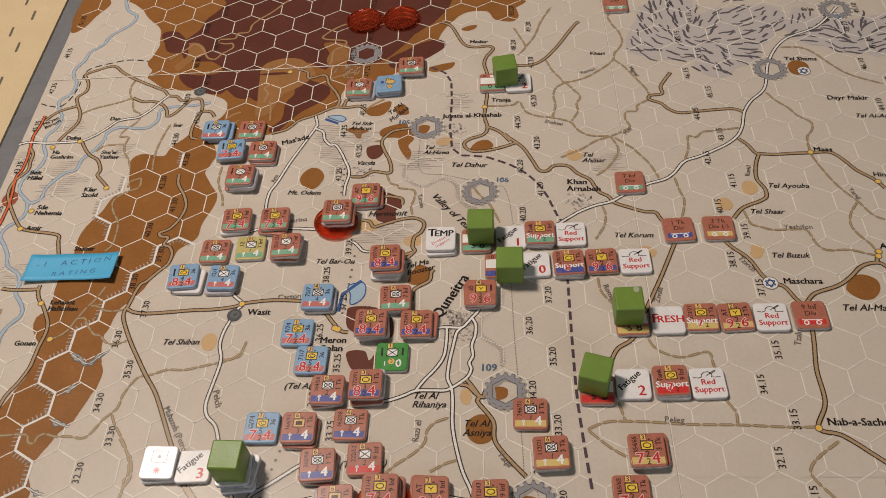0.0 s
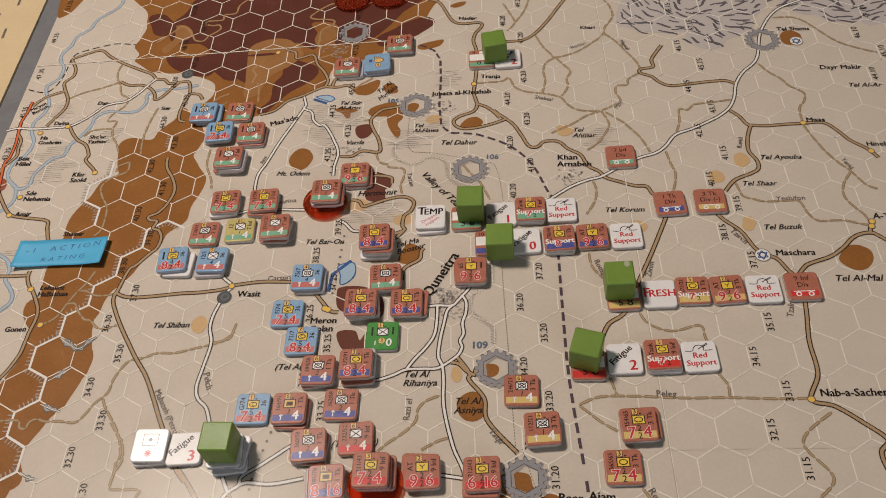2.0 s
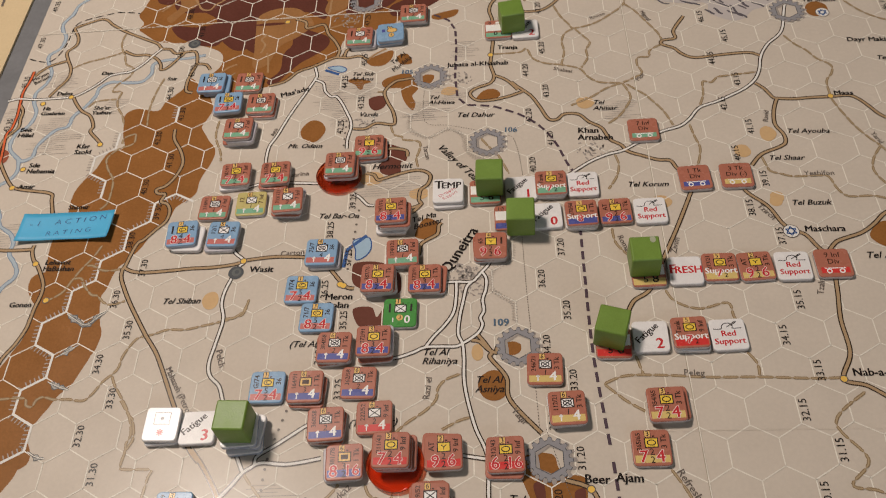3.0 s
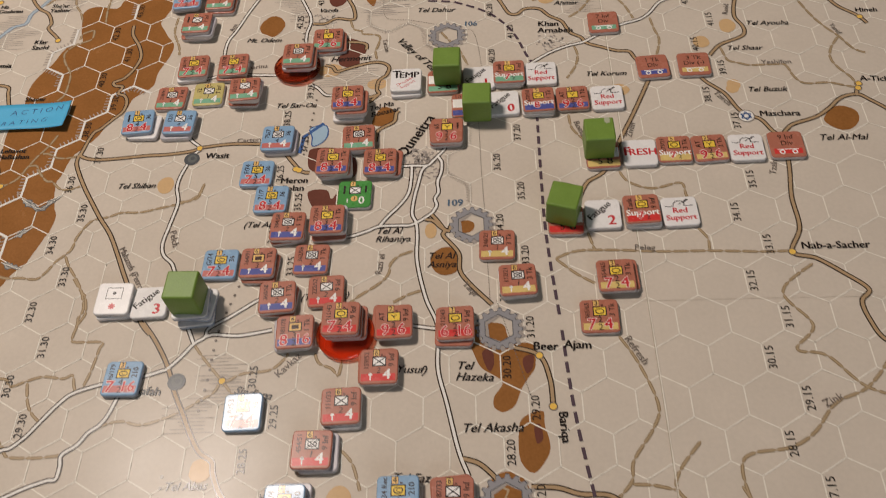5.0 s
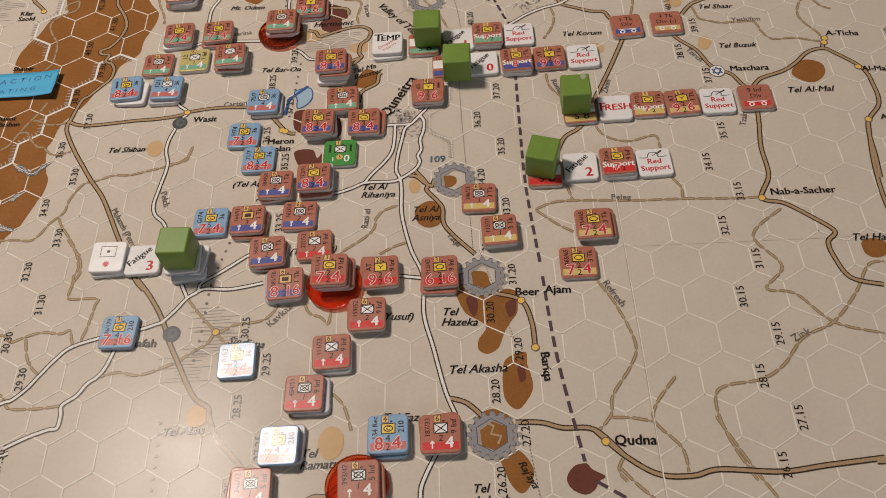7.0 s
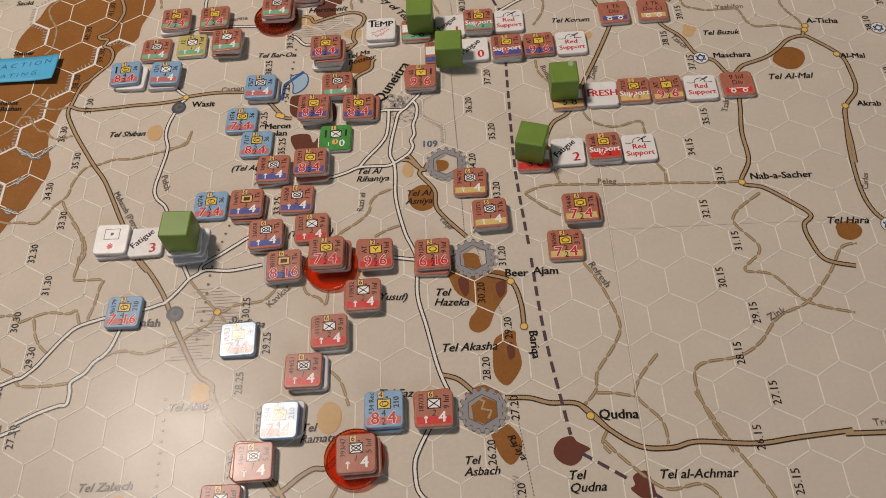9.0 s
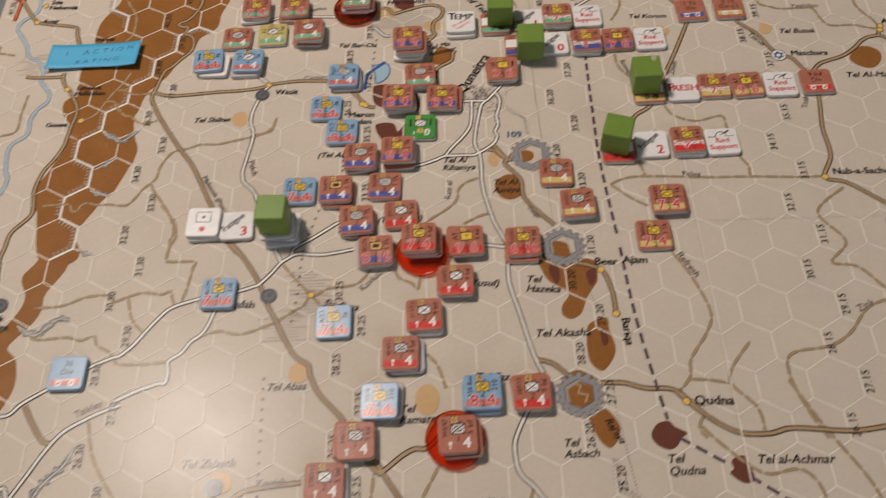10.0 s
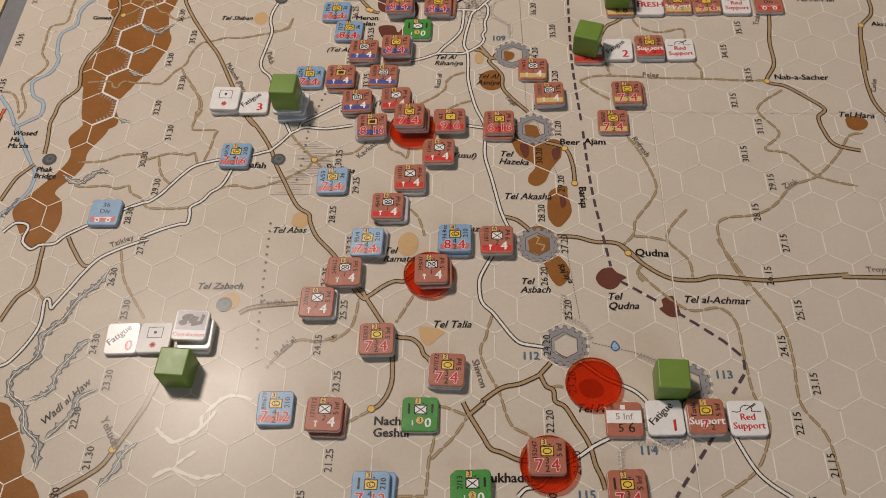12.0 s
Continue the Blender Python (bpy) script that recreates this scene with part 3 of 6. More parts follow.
white_road((-7.66, -2.86), (-7.69, -2.97), (-7.80, -3.32), (-7.93, -3.52), (-8.11, -3.66), (-8.27, -3.90), (-8.52, -4.09), (-8.50, -4.31), (-8.52, -4.56), (-8.69, -4.59), (-9.07, -4.72), (-9.49, -4.92))
tan_road((-7.49, -1.25), (-7.19, -1.63), (-6.91, -2.06), (-6.73, -2.41), (-6.55, -2.85), (-6.30, -3.33), (-6.06, -3.80), (-5.85, -4.12), (-5.58, -4.32), (-5.52, -4.56), (-5.32, -4.97), (-4.88, -5.46), (-4.57, -5.90), (-4.26, -6.32), (-4.09, -6.51))
track((-8.44, -2.67), (-8.35, -2.27), (-8.30, -1.83), (-8.28, -1.67), (-8.87, -1.64), (-8.94, -1.54), (-8.89, -1.21), (-8.80, -0.95), (-8.91, -0.52), (-8.98, -0.46), (-9.29, -0.03))
track((-8.57, -2.78), (-8.64, -2.63), (-8.72, -2.40), (-8.90, -2.47), (-9.31, -2.41), (-9.64, -2.49), (-9.95, -2.60), (-10.13, -2.43), (-10.61, -2.46), (-11.06, -2.64), (-11.69, -2.67))
track((-9.63, -2.52), (-9.51, -2.95), (-9.36, -3.20), (-9.17, -3.38))
track((-6.33, -1.80), (-6.08, -2.13), (-5.64, -2.64))
track((-5.64, -2.64), (-5.50, -2.66), (-5.24, -2.52), (-4.69, -2.46), (-4.44, -2.25), (-4.34, -2.10))
track((-5.64, -2.64), (-5.40, -2.93), (-5.21, -3.18))
track((-5.64, -2.64), (-5.76, -2.91), (-5.99, -3.05), (-6.39, -3.30), (-7.05, -3.53), (-7.51, -3.44), (-7.90, -3.52))
track((-8.52, -4.09), (-8.97, -4.13), (-9.52, -4.11), (-9.67, -4.03), (-9.81, -3.82), (-10.11, -3.64), (-10.22, -3.42), (-10.50, -3.51), (-10.82, -3.42), (-11.41, -3.45), (-11.67, -3.33))
track((-3.81, -2.12), (-3.71, -2.35), (-3.45, -2.48), (-3.31, -2.64), (-3.25, -2.30))
white_road((-0.99, -5.16), (-1.20, -5.56), (-1.36, -5.87), (-1.47, -6.18), (-1.45, -6.60), (-1.36, -6.81), (-1.18, -6.99), (-0.95, -7.31), (-0.72, -7.62), (-0.52, -7.76), (-0.02, -7.86), (0.31, -8.09), (0.71, -8.20), (1.17, -8.55), (1.75, -8.83), (2.02, -9.10))
track((-1.18, -7.05), (-1.28, -7.39), (-1.33, -7.62), (-1.43, -7.82), (-1.42, -8.09), (-1.26, -8.47), (-1.06, -8.85), (-0.99, -9.06), (-0.89, -9.42), (-0.75, -9.66), (-0.48, -9.81), (-0.34, -9.95))
tan_road((-3.54, -7.54), (-3.23, -7.61), (-2.94, -7.65), (-2.75, -7.82), (-2.67, -8.01), (-2.54, -8.15), (-2.28, -8.59))
track((-2.94, -6.54), (-3.13, -6.90), (-3.32, -7.25))
tan_road((-2.78, -5.80), (-3.14, -6.17), (-3.41, -6.19), (-3.67, -6.33), (-3.97, -6.57), (-4.13, -6.60), (-4.65, -5.94))
tan_road((-4.14, -6.39), (-4.02, -6.63), (-3.64, -7.22), (-3.49, -7.48))
tan_road((-3.36, -7.93), (-3.32, -8.59), (-3.40, -8.94), (-3.49, -9.10), (-3.58, -9.21), (-3.68, -9.27))
tan_road((-0.20, -8.50), (-0.59, -8.69), (-0.99, -8.79), (-1.38, -9.08), (-1.37, -9.12), (-1.70, -9.42))
tan_road((-0.20, -8.50), (0.06, -8.20))
tan_road((-0.17, -8.50), (-0.06, -8.74), (0.09, -8.84), (0.12, -9.08), (0.32, -9.21), (0.52, -9.56), (0.69, -9.85), (0.79, -10.09), (0.86, -10.42), (0.97, -10.70), (1.02, -10.93))
track((0.01, -8.79), (0.19, -8.74), (0.33, -8.79))
fine_dotted((0.54, -5.44), (0.74, -7.19))
trench((0.41, -6.54), (0.41, -7.07), (0.71, -7.25), (0.88, -7.42), (0.96, -7.70))
fine_dotted((0.96, -7.73), (1.83, -7.95))
track((-4.27, -9.62), (-4.16, -9.56), (-3.68, -9.27))
tan_road((-1.80, -9.12), (-1.65, -9.42), (-1.41, -9.82), (-1.23, -10.11), (-0.99, -10.20), (-0.67, -10.34), (-0.31, -10.38))
track((-2.43, -10.36), (-2.30, -10.21), (-1.98, -9.87), (-1.70, -9.42))
track((-1.70, -9.42), (-2.37, -9.22), (-2.38, -9.87), (-2.44, -10.21), (-2.48, -10.41), (-2.49, -10.74), (-2.52, -11.13))
track((-3.09, -11.11), (-2.54, -11.10))
white_road((1.19, -9.87), (0.86, -10.04), (0.55, -10.26), (0.10, -10.52), (-0.23, -10.85), (-0.39, -10.90), (-0.55, -10.94), (-0.69, -11.08))
tan_road((-12.65, -2.39), (-12.69, -1.93), (-12.78, -1.38), (-12.74, -1.06), (-12.69, -0.64), (-12.36, -0.22), (-12.33, 0.03), (-12.42, 0.54), (-12.36, 0.99), (-12.28, 1.21), (-12.13, 1.47), (-11.99, 1.86), (-11.96, 2.17), (-11.94, 2.48), (-11.89, 2.83), (-11.92, 3.13), (-12.07, 3.44), (-12.22, 3.69), (-12.38, 3.89), (-12.49, 4.15), (-12.49, 4.34))
tan_road((-12.81, -2.73), (-13.04, -2.99), (-13.19, -3.21), (-13.38, -3.86))
river((-14.45, -0.36), (-14.03, -0.87), (-13.76, -1.36), (-13.67, -1.45), (-13.30, -2.08), (-12.96, -2.62), (-12.73, -2.99), (-12.71, -3.50), (-12.98, -4.00), (-13.26, -4.28))
river((-13.64, -1.45), (-13.35, -1.25), (-13.12, -1.05), (-13.18, -0.63), (-13.51, -0.38), (-13.67, 0.06), (-13.55, 0.24), (-13.25, 0.49), (-13.17, 0.94), (-13.29, 1.24), (-13.36, 1.93), (-13.01, 2.30), (-13.04, 2.79), (-12.92, 3.13), (-12.73, 3.36), (-12.73, 3.60), (-12.89, 3.86), (-13.08, 4.12), (-13.07, 4.44), (-13.22, 4.73))
track((-14.50, -0.22), (-14.16, -0.27), (-13.92, -0.54), (-13.73, -1.04))
track((-13.71, -1.20), (-13.61, -0.80), (-13.92, -0.11), (-13.76, 0.25), (-13.53, 0.51), (-13.45, 0.83), (-13.70, 1.18), (-13.74, 1.65), (-13.74, 2.24), (-13.33, 2.42), (-13.32, 3.01), (-13.29, 3.63))
river((-13.34, 16.86), (-13.02, 16.02), (-12.64, 15.66), (-12.73, 15.20), (-13.27, 14.64), (-13.40, 14.21), (-13.76, 13.84), (-13.84, 13.41), (-14.04, 12.99), (-13.98, 12.65), (-13.79, 12.31), (-13.83, 11.82), (-14.10, 11.52), (-14.02, 11.17), (-13.82, 10.76), (-13.84, 10.30), (-14.05, 9.91), (-13.99, 9.50), (-13.82, 9.13), (-13.83, 8.77), (-13.95, 8.50), (-14.14, 8.38), (-14.22, 8.01), (-14.15, 7.70), (-13.87, 7.39), (-13.66, 7.25), (-13.43, 7.40), (-13.42, 7.73), (-13.28, 8.03), (-13.03, 8.35), (-12.72, 8.47), (-12.66, 8.85), (-12.44, 9.16), (-12.20, 9.62), (-12.17, 9.94), (-11.87, 10.16), (-11.37, 10.09), (-10.95, 10.10), (-10.73, 10.42), (-10.75, 10.80), (-10.42, 10.95), (-9.76, 10.97), (-9.23, 11.06))
tan_road((-13.64, 12.71), (-13.30, 12.88), (-12.77, 13.05), (-12.36, 12.70), (-11.89, 12.35), (-11.25, 11.97), (-10.82, 11.72), (-10.62, 11.48), (-10.36, 11.42), (-10.16, 11.22), (-9.87, 11.25), (-9.56, 11.22), (-9.44, 10.74), (-9.54, 10.32), (-9.59, 9.92), (-9.55, 9.59), (-9.36, 9.50))
tan_road((-13.64, 12.71), (-13.40, 12.28), (-13.36, 11.91), (-13.57, 11.62), (-13.47, 11.30), (-13.26, 10.85), (-13.24, 10.43), (-13.45, 10.03), (-13.61, 9.71))
tan_road((-14.30, 10.63), (-14.13, 10.87), (-13.88, 11.07), (-13.45, 11.22))
track((-13.26, 10.85), (-12.84, 11.08), (-12.37, 11.22), (-11.98, 11.36), (-11.76, 11.48))
track((-11.88, 12.30), (-11.94, 11.98), (-11.88, 11.62), (-11.73, 11.34), (-11.59, 10.90), (-11.34, 10.71), (-11.35, 10.38), (-11.66, 10.02), (-11.73, 9.75), (-11.46, 9.73), (-11.50, 9.40), (-11.43, 9.09), (-11.23, 8.76), (-11.08, 8.36))
tan_road((-11.76, 11.48), (-11.41, 11.27), (-11.03, 11.24), (-10.71, 11.05), (-10.53, 10.78), (-10.48, 10.56), (-10.29, 10.63), (-10.01, 11.04), (-9.87, 11.25))
white_road((-14.81, 9.64), (-14.50, 9.71), (-14.00, 9.64), (-13.47, 9.63), (-12.88, 9.66), (-12.51, 9.88), (-12.23, 10.15), (-11.99, 10.42), (-11.71, 10.51), (-11.36, 10.57), (-11.06, 10.86), (-10.84, 11.19), (-10.62, 11.48))
tan_road((-12.88, 9.66), (-12.69, 9.33), (-12.46, 9.04), (-12.17, 8.82), (-11.98, 8.42), (-12.01, 8.21), (-11.75, 7.90), (-11.59, 7.71))
track((-12.32, 9.15), (-12.15, 9.38), (-11.81, 9.43), (-11.51, 9.42))
red_road((-14.37, 10.85), (-14.39, 10.43), (-14.46, 9.98), (-14.41, 9.52), (-14.35, 9.04), (-14.36, 8.53), (-14.44, 8.25), (-14.31, 7.34), (-14.31, 6.84), (-14.33, 6.42))
tan_road((-14.39, 9.45), (-14.23, 9.19), (-14.21, 8.87), (-14.18, 8.52), (-14.45, 8.10), (-14.47, 7.65), (-14.26, 7.19), (-13.89, 6.60), (-13.63, 6.31), (-13.26, 6.19), (-12.55, 6.03), (-12.44, 5.77), (-12.30, 5.36), (-12.16, 5.10))
track((-10.29, 10.18), (-10.40, 9.74), (-10.47, 9.26), (-10.48, 8.79), (-10.42, 8.28))
tan_road((-9.47, 10.70), (-9.15, 10.64), (-8.99, 10.41))
track((-6.76, 2.43), (-6.84, 2.13), (-7.03, 1.94), (-7.30, 1.85), (-7.76, 1.75), (-8.15, 1.67), (-8.56, 1.69), (-8.88, 1.58), (-9.16, 1.53), (-9.30, 1.41), (-9.47, 1.06), (-9.51, 0.75), (-9.62, 0.59), (-9.79, 0.42), (-9.95, 0.14), (-10.13, -0.03), (-10.48, 0.02), (-10.82, 0.03), (-11.06, 0.10), (-11.21, 0.02), (-11.25, -0.13), (-11.40, -0.09), (-11.51, 0.09), (-12.12, 0.08))
track((-9.61, 0.56), (-9.49, 0.31), (-9.22, -0.07), (-9.00, -0.44), (-8.87, -0.85), (-8.93, -1.07), (-8.91, -1.18), (-8.94, -1.47))
tan_road((-8.41, 0.50), (-8.20, 0.06), (-8.02, -0.30), (-7.78, -0.78), (-7.53, -1.26), (-7.30, -1.53))
tan_road((-7.16, 9.57), (-6.73, 9.71), (-6.39, 10.07), (-5.97, 10.25), (-5.54, 10.49), (-5.32, 10.57), (-4.98, 10.52), (-4.66, 10.56), (-4.42, 10.38))
tan_road((-5.32, 10.57), (-5.26, 10.86), (-5.41, 11.25), (-5.64, 11.61), (-5.81, 12.05), (-6.18, 11.96), (-6.33, 11.97), (-6.38, 12.24), (-6.69, 12.40))
tan_road((-5.10, 10.58), (-5.04, 10.84), (-4.85, 10.94))
trail((-4.42, 10.38), (-4.22, 10.59), (-3.90, 10.80))
white_road((-5.91, 10.21), (-5.82, 9.85), (-5.86, 9.70), (-5.62, 9.53), (-5.54, 9.21), (-5.36, 8.98), (-5.20, 8.96), (-5.01, 8.64), (-4.82, 8.19), (-4.77, 8.07), (-4.72, 7.77), (-4.79, 7.35), (-4.79, 7.00))
white_road((-5.86, 9.71), (-6.12, 9.11), (-6.44, 8.37), (-6.70, 7.64), (-6.88, 7.21), (-6.90, 6.66), (-6.82, 6.26))
frontier((-14.67, 11.42), (-14.34, 11.28), (-13.99, 11.25), (-13.76, 11.64), (-13.67, 12.18), (-13.64, 12.74), (-13.46, 13.02), (-12.74, 13.25), (-12.25, 13.32), (-11.64, 13.20))
tan_road((-12.51, 4.21), (-12.89, 4.21), (-13.27, 4.23), (-13.50, 4.28))
tan_road((-10.02, 3.49), (-9.98, 3.55), (-9.93, 3.79), (-9.88, 4.03), (-9.80, 4.25), (-9.67, 4.34), (-9.43, 4.64), (-9.23, 4.88), (-9.19, 5.20), (-9.30, 5.44), (-9.48, 5.54), (-9.42, 5.77), (-9.62, 5.82), (-9.68, 5.95), (-9.44, 6.08), (-9.24, 6.41), (-9.15, 6.83), (-9.28, 7.26), (-9.54, 7.72), (-9.59, 8.09))
tan_road((-10.02, 3.52), (-9.76, 3.38), (-9.39, 3.33), (-8.82, 3.35), (-8.31, 3.38), (-7.81, 3.38), (-7.30, 3.43), (-7.03, 3.52), (-6.99, 3.54), (-6.28, 3.60), (-5.51, 3.54))
tan_road((-10.02, 3.49), (-10.01, 3.24), (-9.85, 2.88), (-9.62, 2.46), (-9.34, 2.01), (-9.05, 1.56), (-8.71, 1.08), (-8.41, 0.50), (-8.20, 0.06))
track((-10.71, 4.23), (-10.86, 3.86), (-11.05, 3.56), (-11.22, 3.21), (-11.38, 2.86), (-11.73, 2.63))
track((-9.99, 3.49), (-10.29, 3.44), (-10.55, 3.47), (-10.79, 3.61), (-10.96, 3.62))
track((-11.23, 3.24), (-11.00, 3.25), (-10.85, 3.01), (-10.63, 2.76), (-10.47, 2.72), (-10.27, 2.52), (-10.05, 2.45), (-9.72, 2.55))
white_road((-7.38, 3.93), (-7.27, 3.76), (-7.03, 3.52), (-7.14, 3.36), (-7.25, 3.13), (-7.28, 3.01), (-7.38, 2.67), (-7.40, 2.32), (-7.30, 1.89), (-7.38, 1.27), (-7.45, 0.76), (-7.37, 0.45), (-7.13, 0.19), (-6.99, -0.18))
track((-6.79, 2.23), (-6.87, 2.00), (-7.06, 1.93), (-7.26, 1.91))
wadi((-11.09, 2.25), (-10.83, 2.07), (-10.55, 1.92), (-10.30, 2.14), (-10.06, 2.33))
wadi((-11.07, 1.08), (-10.77, 1.26), (-10.53, 1.44))
wadi((-11.06, 0.47), (-10.79, 0.34), (-10.51, 0.24))
wadi((-11.05, -1.18), (-10.83, -1.30), (-10.57, -1.36))
wadi((-10.13, -5.83), (-10.28, -6.23), (-10.65, -6.63), (-10.90, -7.18), (-11.24, -7.60), (-11.25, -8.14), (-11.65, -8.58), (-11.60, -9.00), (-11.21, -9.31), (-11.05, -9.75), (-10.66, -10.11), (-10.57, -10.68))
wadi((-10.05, -7.64), (-10.33, -7.89), (-10.67, -8.45), (-10.73, -8.92), (-11.18, -9.15))
wadi((-9.65, -8.84), (-10.03, -9.07), (-10.12, -9.45), (-10.57, -10.04))
wadi((-8.52, -10.02), (-8.80, -10.31), (-8.93, -10.66), (-9.19, -11.04))
white_road((-12.02, -8.34), (-11.83, -8.22), (-11.57, -7.81), (-11.40, -7.31), (-11.45, -6.71), (-11.35, -6.67), (-11.25, -6.89), (-11.17, -6.76), (-10.95, -6.36), (-10.74, -5.96), (-10.44, -5.55), (-9.98, -5.27), (-9.65, -5.12), (-9.37, -5.02))
tan_road((-10.11, -11.21), (-9.70, -10.94), (-9.23, -10.59), (-9.00, -10.20), (-8.74, -9.66), (-8.55, -9.21), (-8.40, -8.68))
tan_road((-11.90, -5.20), (-11.87, -5.64), (-11.85, -6.27), (-12.15, -6.62), (-12.36, -7.23))
tan_road((-11.35, -4.95), (-11.20, -5.20), (-11.04, -5.43), (-10.90, -5.62), (-10.76, -5.75), (-10.61, -5.76))
track((-11.85, -6.27), (-11.45, -6.71))
track((-9.97, -5.32), (-9.77, -6.01), (-9.52, -6.45), (-9.08, -7.06), (-9.01, -7.18))
tan_road((-5.57, -6.76), (-6.29, -6.82), (-6.66, -6.89), (-6.87, -7.02))
track((-4.57, -7.55), (-4.98, -7.72), (-5.43, -7.68), (-5.77, -7.96), (-6.08, -8.36))
glare_gorge((-8.22, -9.73), (-7.97, -9.95), (-7.74, -10.03), (-7.30, -9.76), (-7.28, -9.47), (-7.10, -9.26), (-6.85, -9.03), (-6.56, -9.01), (-6.27, -9.09))
glare_gorge((-7.30, -9.76), (-7.15, -9.58), (-7.01, -9.35))
glare_gorge((-8.08, -10.79), (-7.89, -10.66), (-7.70, -10.61), (-7.40, -10.71), (-7.11, -10.79), (-6.85, -10.74), (-6.68, -10.71))
glare_gorge((-7.70, -10.61), (-7.56, -10.44), (-7.28, -10.22))
river((-13.79, 7.31), (-13.71, 6.88), (-13.84, 6.60), (-14.09, 6.37), (-14.15, 6.06), (-13.92, 5.71), (-13.72, 5.37), (-13.61, 5.04), (-13.22, 4.73), (-13.07, 4.44))
track((-10.67, 8.02), (-10.67, 7.65), (-11.03, 7.48), (-11.28, 7.17), (-11.19, 6.81), (-10.94, 6.37), (-10.89, 5.89), (-10.92, 5.56), (-11.08, 5.37))
track((-10.67, 8.02), (-10.96, 7.89), (-10.98, 7.63))
track((-8.39, 8.32), (-8.40, 7.72), (-8.18, 7.13), (-8.12, 6.77))
tan_road((0.05, 12.01), (0.55, 12.02), (0.94, 12.29), (1.36, 12.86), (1.63, 13.32), (1.97, 13.87), (2.10, 13.96))
track((0.03, 13.86), (0.22, 13.35), (0.35, 12.86), (0.07, 12.46))
track((0.35, 12.86), (0.67, 13.40), (0.89, 14.07), (1.27, 14.83))
track((0.94, 12.21), (1.11, 11.70), (1.32, 11.33), (1.45, 11.14), (2.00, 11.27), (2.48, 11.59), (2.92, 12.00), (3.02, 12.35), (3.15, 12.52), (3.31, 12.88), (3.25, 13.36), (3.08, 13.77), (3.03, 14.25), (3.67, 14.59))
track((1.45, 11.14), (1.17, 10.92), (1.07, 10.58), (1.10, 10.16), (0.98, 9.65))
track((1.45, 11.14), (1.67, 10.79), (1.84, 10.48), (1.71, 10.20), (1.71, 9.84), (1.49, 9.45))
track((2.93, 12.09), (3.23, 11.70), (3.51, 11.15), (3.73, 10.71), (3.82, 10.33))
tan_road((4.54, 11.33), (4.18, 10.76), (4.17, 10.43), (3.83, 10.37), (3.78, 10.21), (4.08, 10.02), (4.26, 9.77), (4.56, 9.59), (5.12, 9.62), (5.61, 9.65), (6.04, 9.64), (6.30, 9.48))
track((3.81, 10.24), (3.42, 9.99), (3.37, 9.75), (3.07, 9.74), (3.01, 9.46), (3.10, 9.14), (2.87, 8.96), (2.53, 8.79))
track((-0.91, 10.27), (-0.15, 10.27), (0.07, 10.40), (0.23, 9.98), (0.55, 9.76), (0.98, 9.65), (1.46, 9.45), (1.65, 9.12), (1.95, 8.87), (2.53, 8.79))
track((2.53, 8.79), (2.09, 8.62), (1.70, 8.35), (1.09, 8.05))
track((2.53, 8.79), (2.69, 8.28), (2.55, 7.91), (2.30, 7.56), (1.97, 7.30))
track((2.63, 8.74), (3.11, 8.25), (3.15, 8.17), (3.45, 7.67), (3.63, 7.12))
track((6.05, 8.88), (5.52, 8.83), (5.04, 8.79), (4.97, 8.73), (4.82, 8.59), (4.62, 8.64), (4.55, 8.16), (4.37, 7.69))
white_road((0.88, 5.68), (1.41, 6.05), (1.87, 6.26), (2.28, 6.37), (2.66, 6.59), (3.30, 6.93), (3.77, 7.08), (4.06, 7.31), (4.37, 7.69), (4.83, 7.87), (5.28, 8.09), (5.63, 8.29), (5.94, 8.57), (6.14, 8.94), (6.30, 9.48), (6.57, 9.93), (7.06, 10.46), (7.42, 11.61), (8.06, 12.53), (9.15, 13.08), (9.96, 13.97))
track((2.05, 6.25), (2.11, 5.91), (2.02, 5.53), (1.77, 5.12))
track((4.03, 7.13), (4.09, 6.68), (4.16, 6.33), (4.08, 5.94), (3.99, 5.71))
tan_road((5.94, 8.46), (6.13, 8.22), (6.27, 7.91), (6.41, 7.85), (6.80, 7.80), (7.21, 7.81), (7.71, 7.80), (8.11, 7.81), (8.33, 7.68), (8.54, 7.37), (8.71, 7.08), (9.05, 6.74), (9.22, 6.43))
tan_road((6.35, 7.83), (6.20, 7.45), (6.12, 6.96), (6.25, 6.60), (6.24, 6.33), (6.06, 6.18), (5.58, 5.97), (5.28, 5.63))
track((5.57, 5.91), (5.63, 5.58), (5.69, 5.41), (5.94, 5.30), (6.19, 5.21), (6.86, 5.19), (7.00, 5.09), (7.09, 4.74), (7.29, 4.51), (7.81, 4.49), (8.23, 4.34), (8.39, 4.30))
track((7.70, 7.86), (7.74, 8.37), (7.94, 8.66), (7.99, 8.96), (7.69, 9.26), (7.51, 9.59), (7.26, 9.88), (7.03, 10.30))
track((7.69, 7.75), (7.80, 7.34), (8.00, 6.77), (8.22, 6.35), (8.43, 6.04), (8.67, 5.57), (8.92, 5.40))
track((8.43, 6.02), (8.17, 5.66), (8.06, 5.30), (8.15, 4.98), (8.37, 4.61), (8.41, 4.35))
track((-14.57, 5.24), (-13.98, 5.08))
tan_road((8.41, 4.28), (8.34, 4.06))
track((-8.51, 9.92), (-8.21, 10.22))
tan_road((0.32, -4.98), (0.78, -5.01), (1.19, -5.14), (1.75, -5.21), (2.23, -5.73))
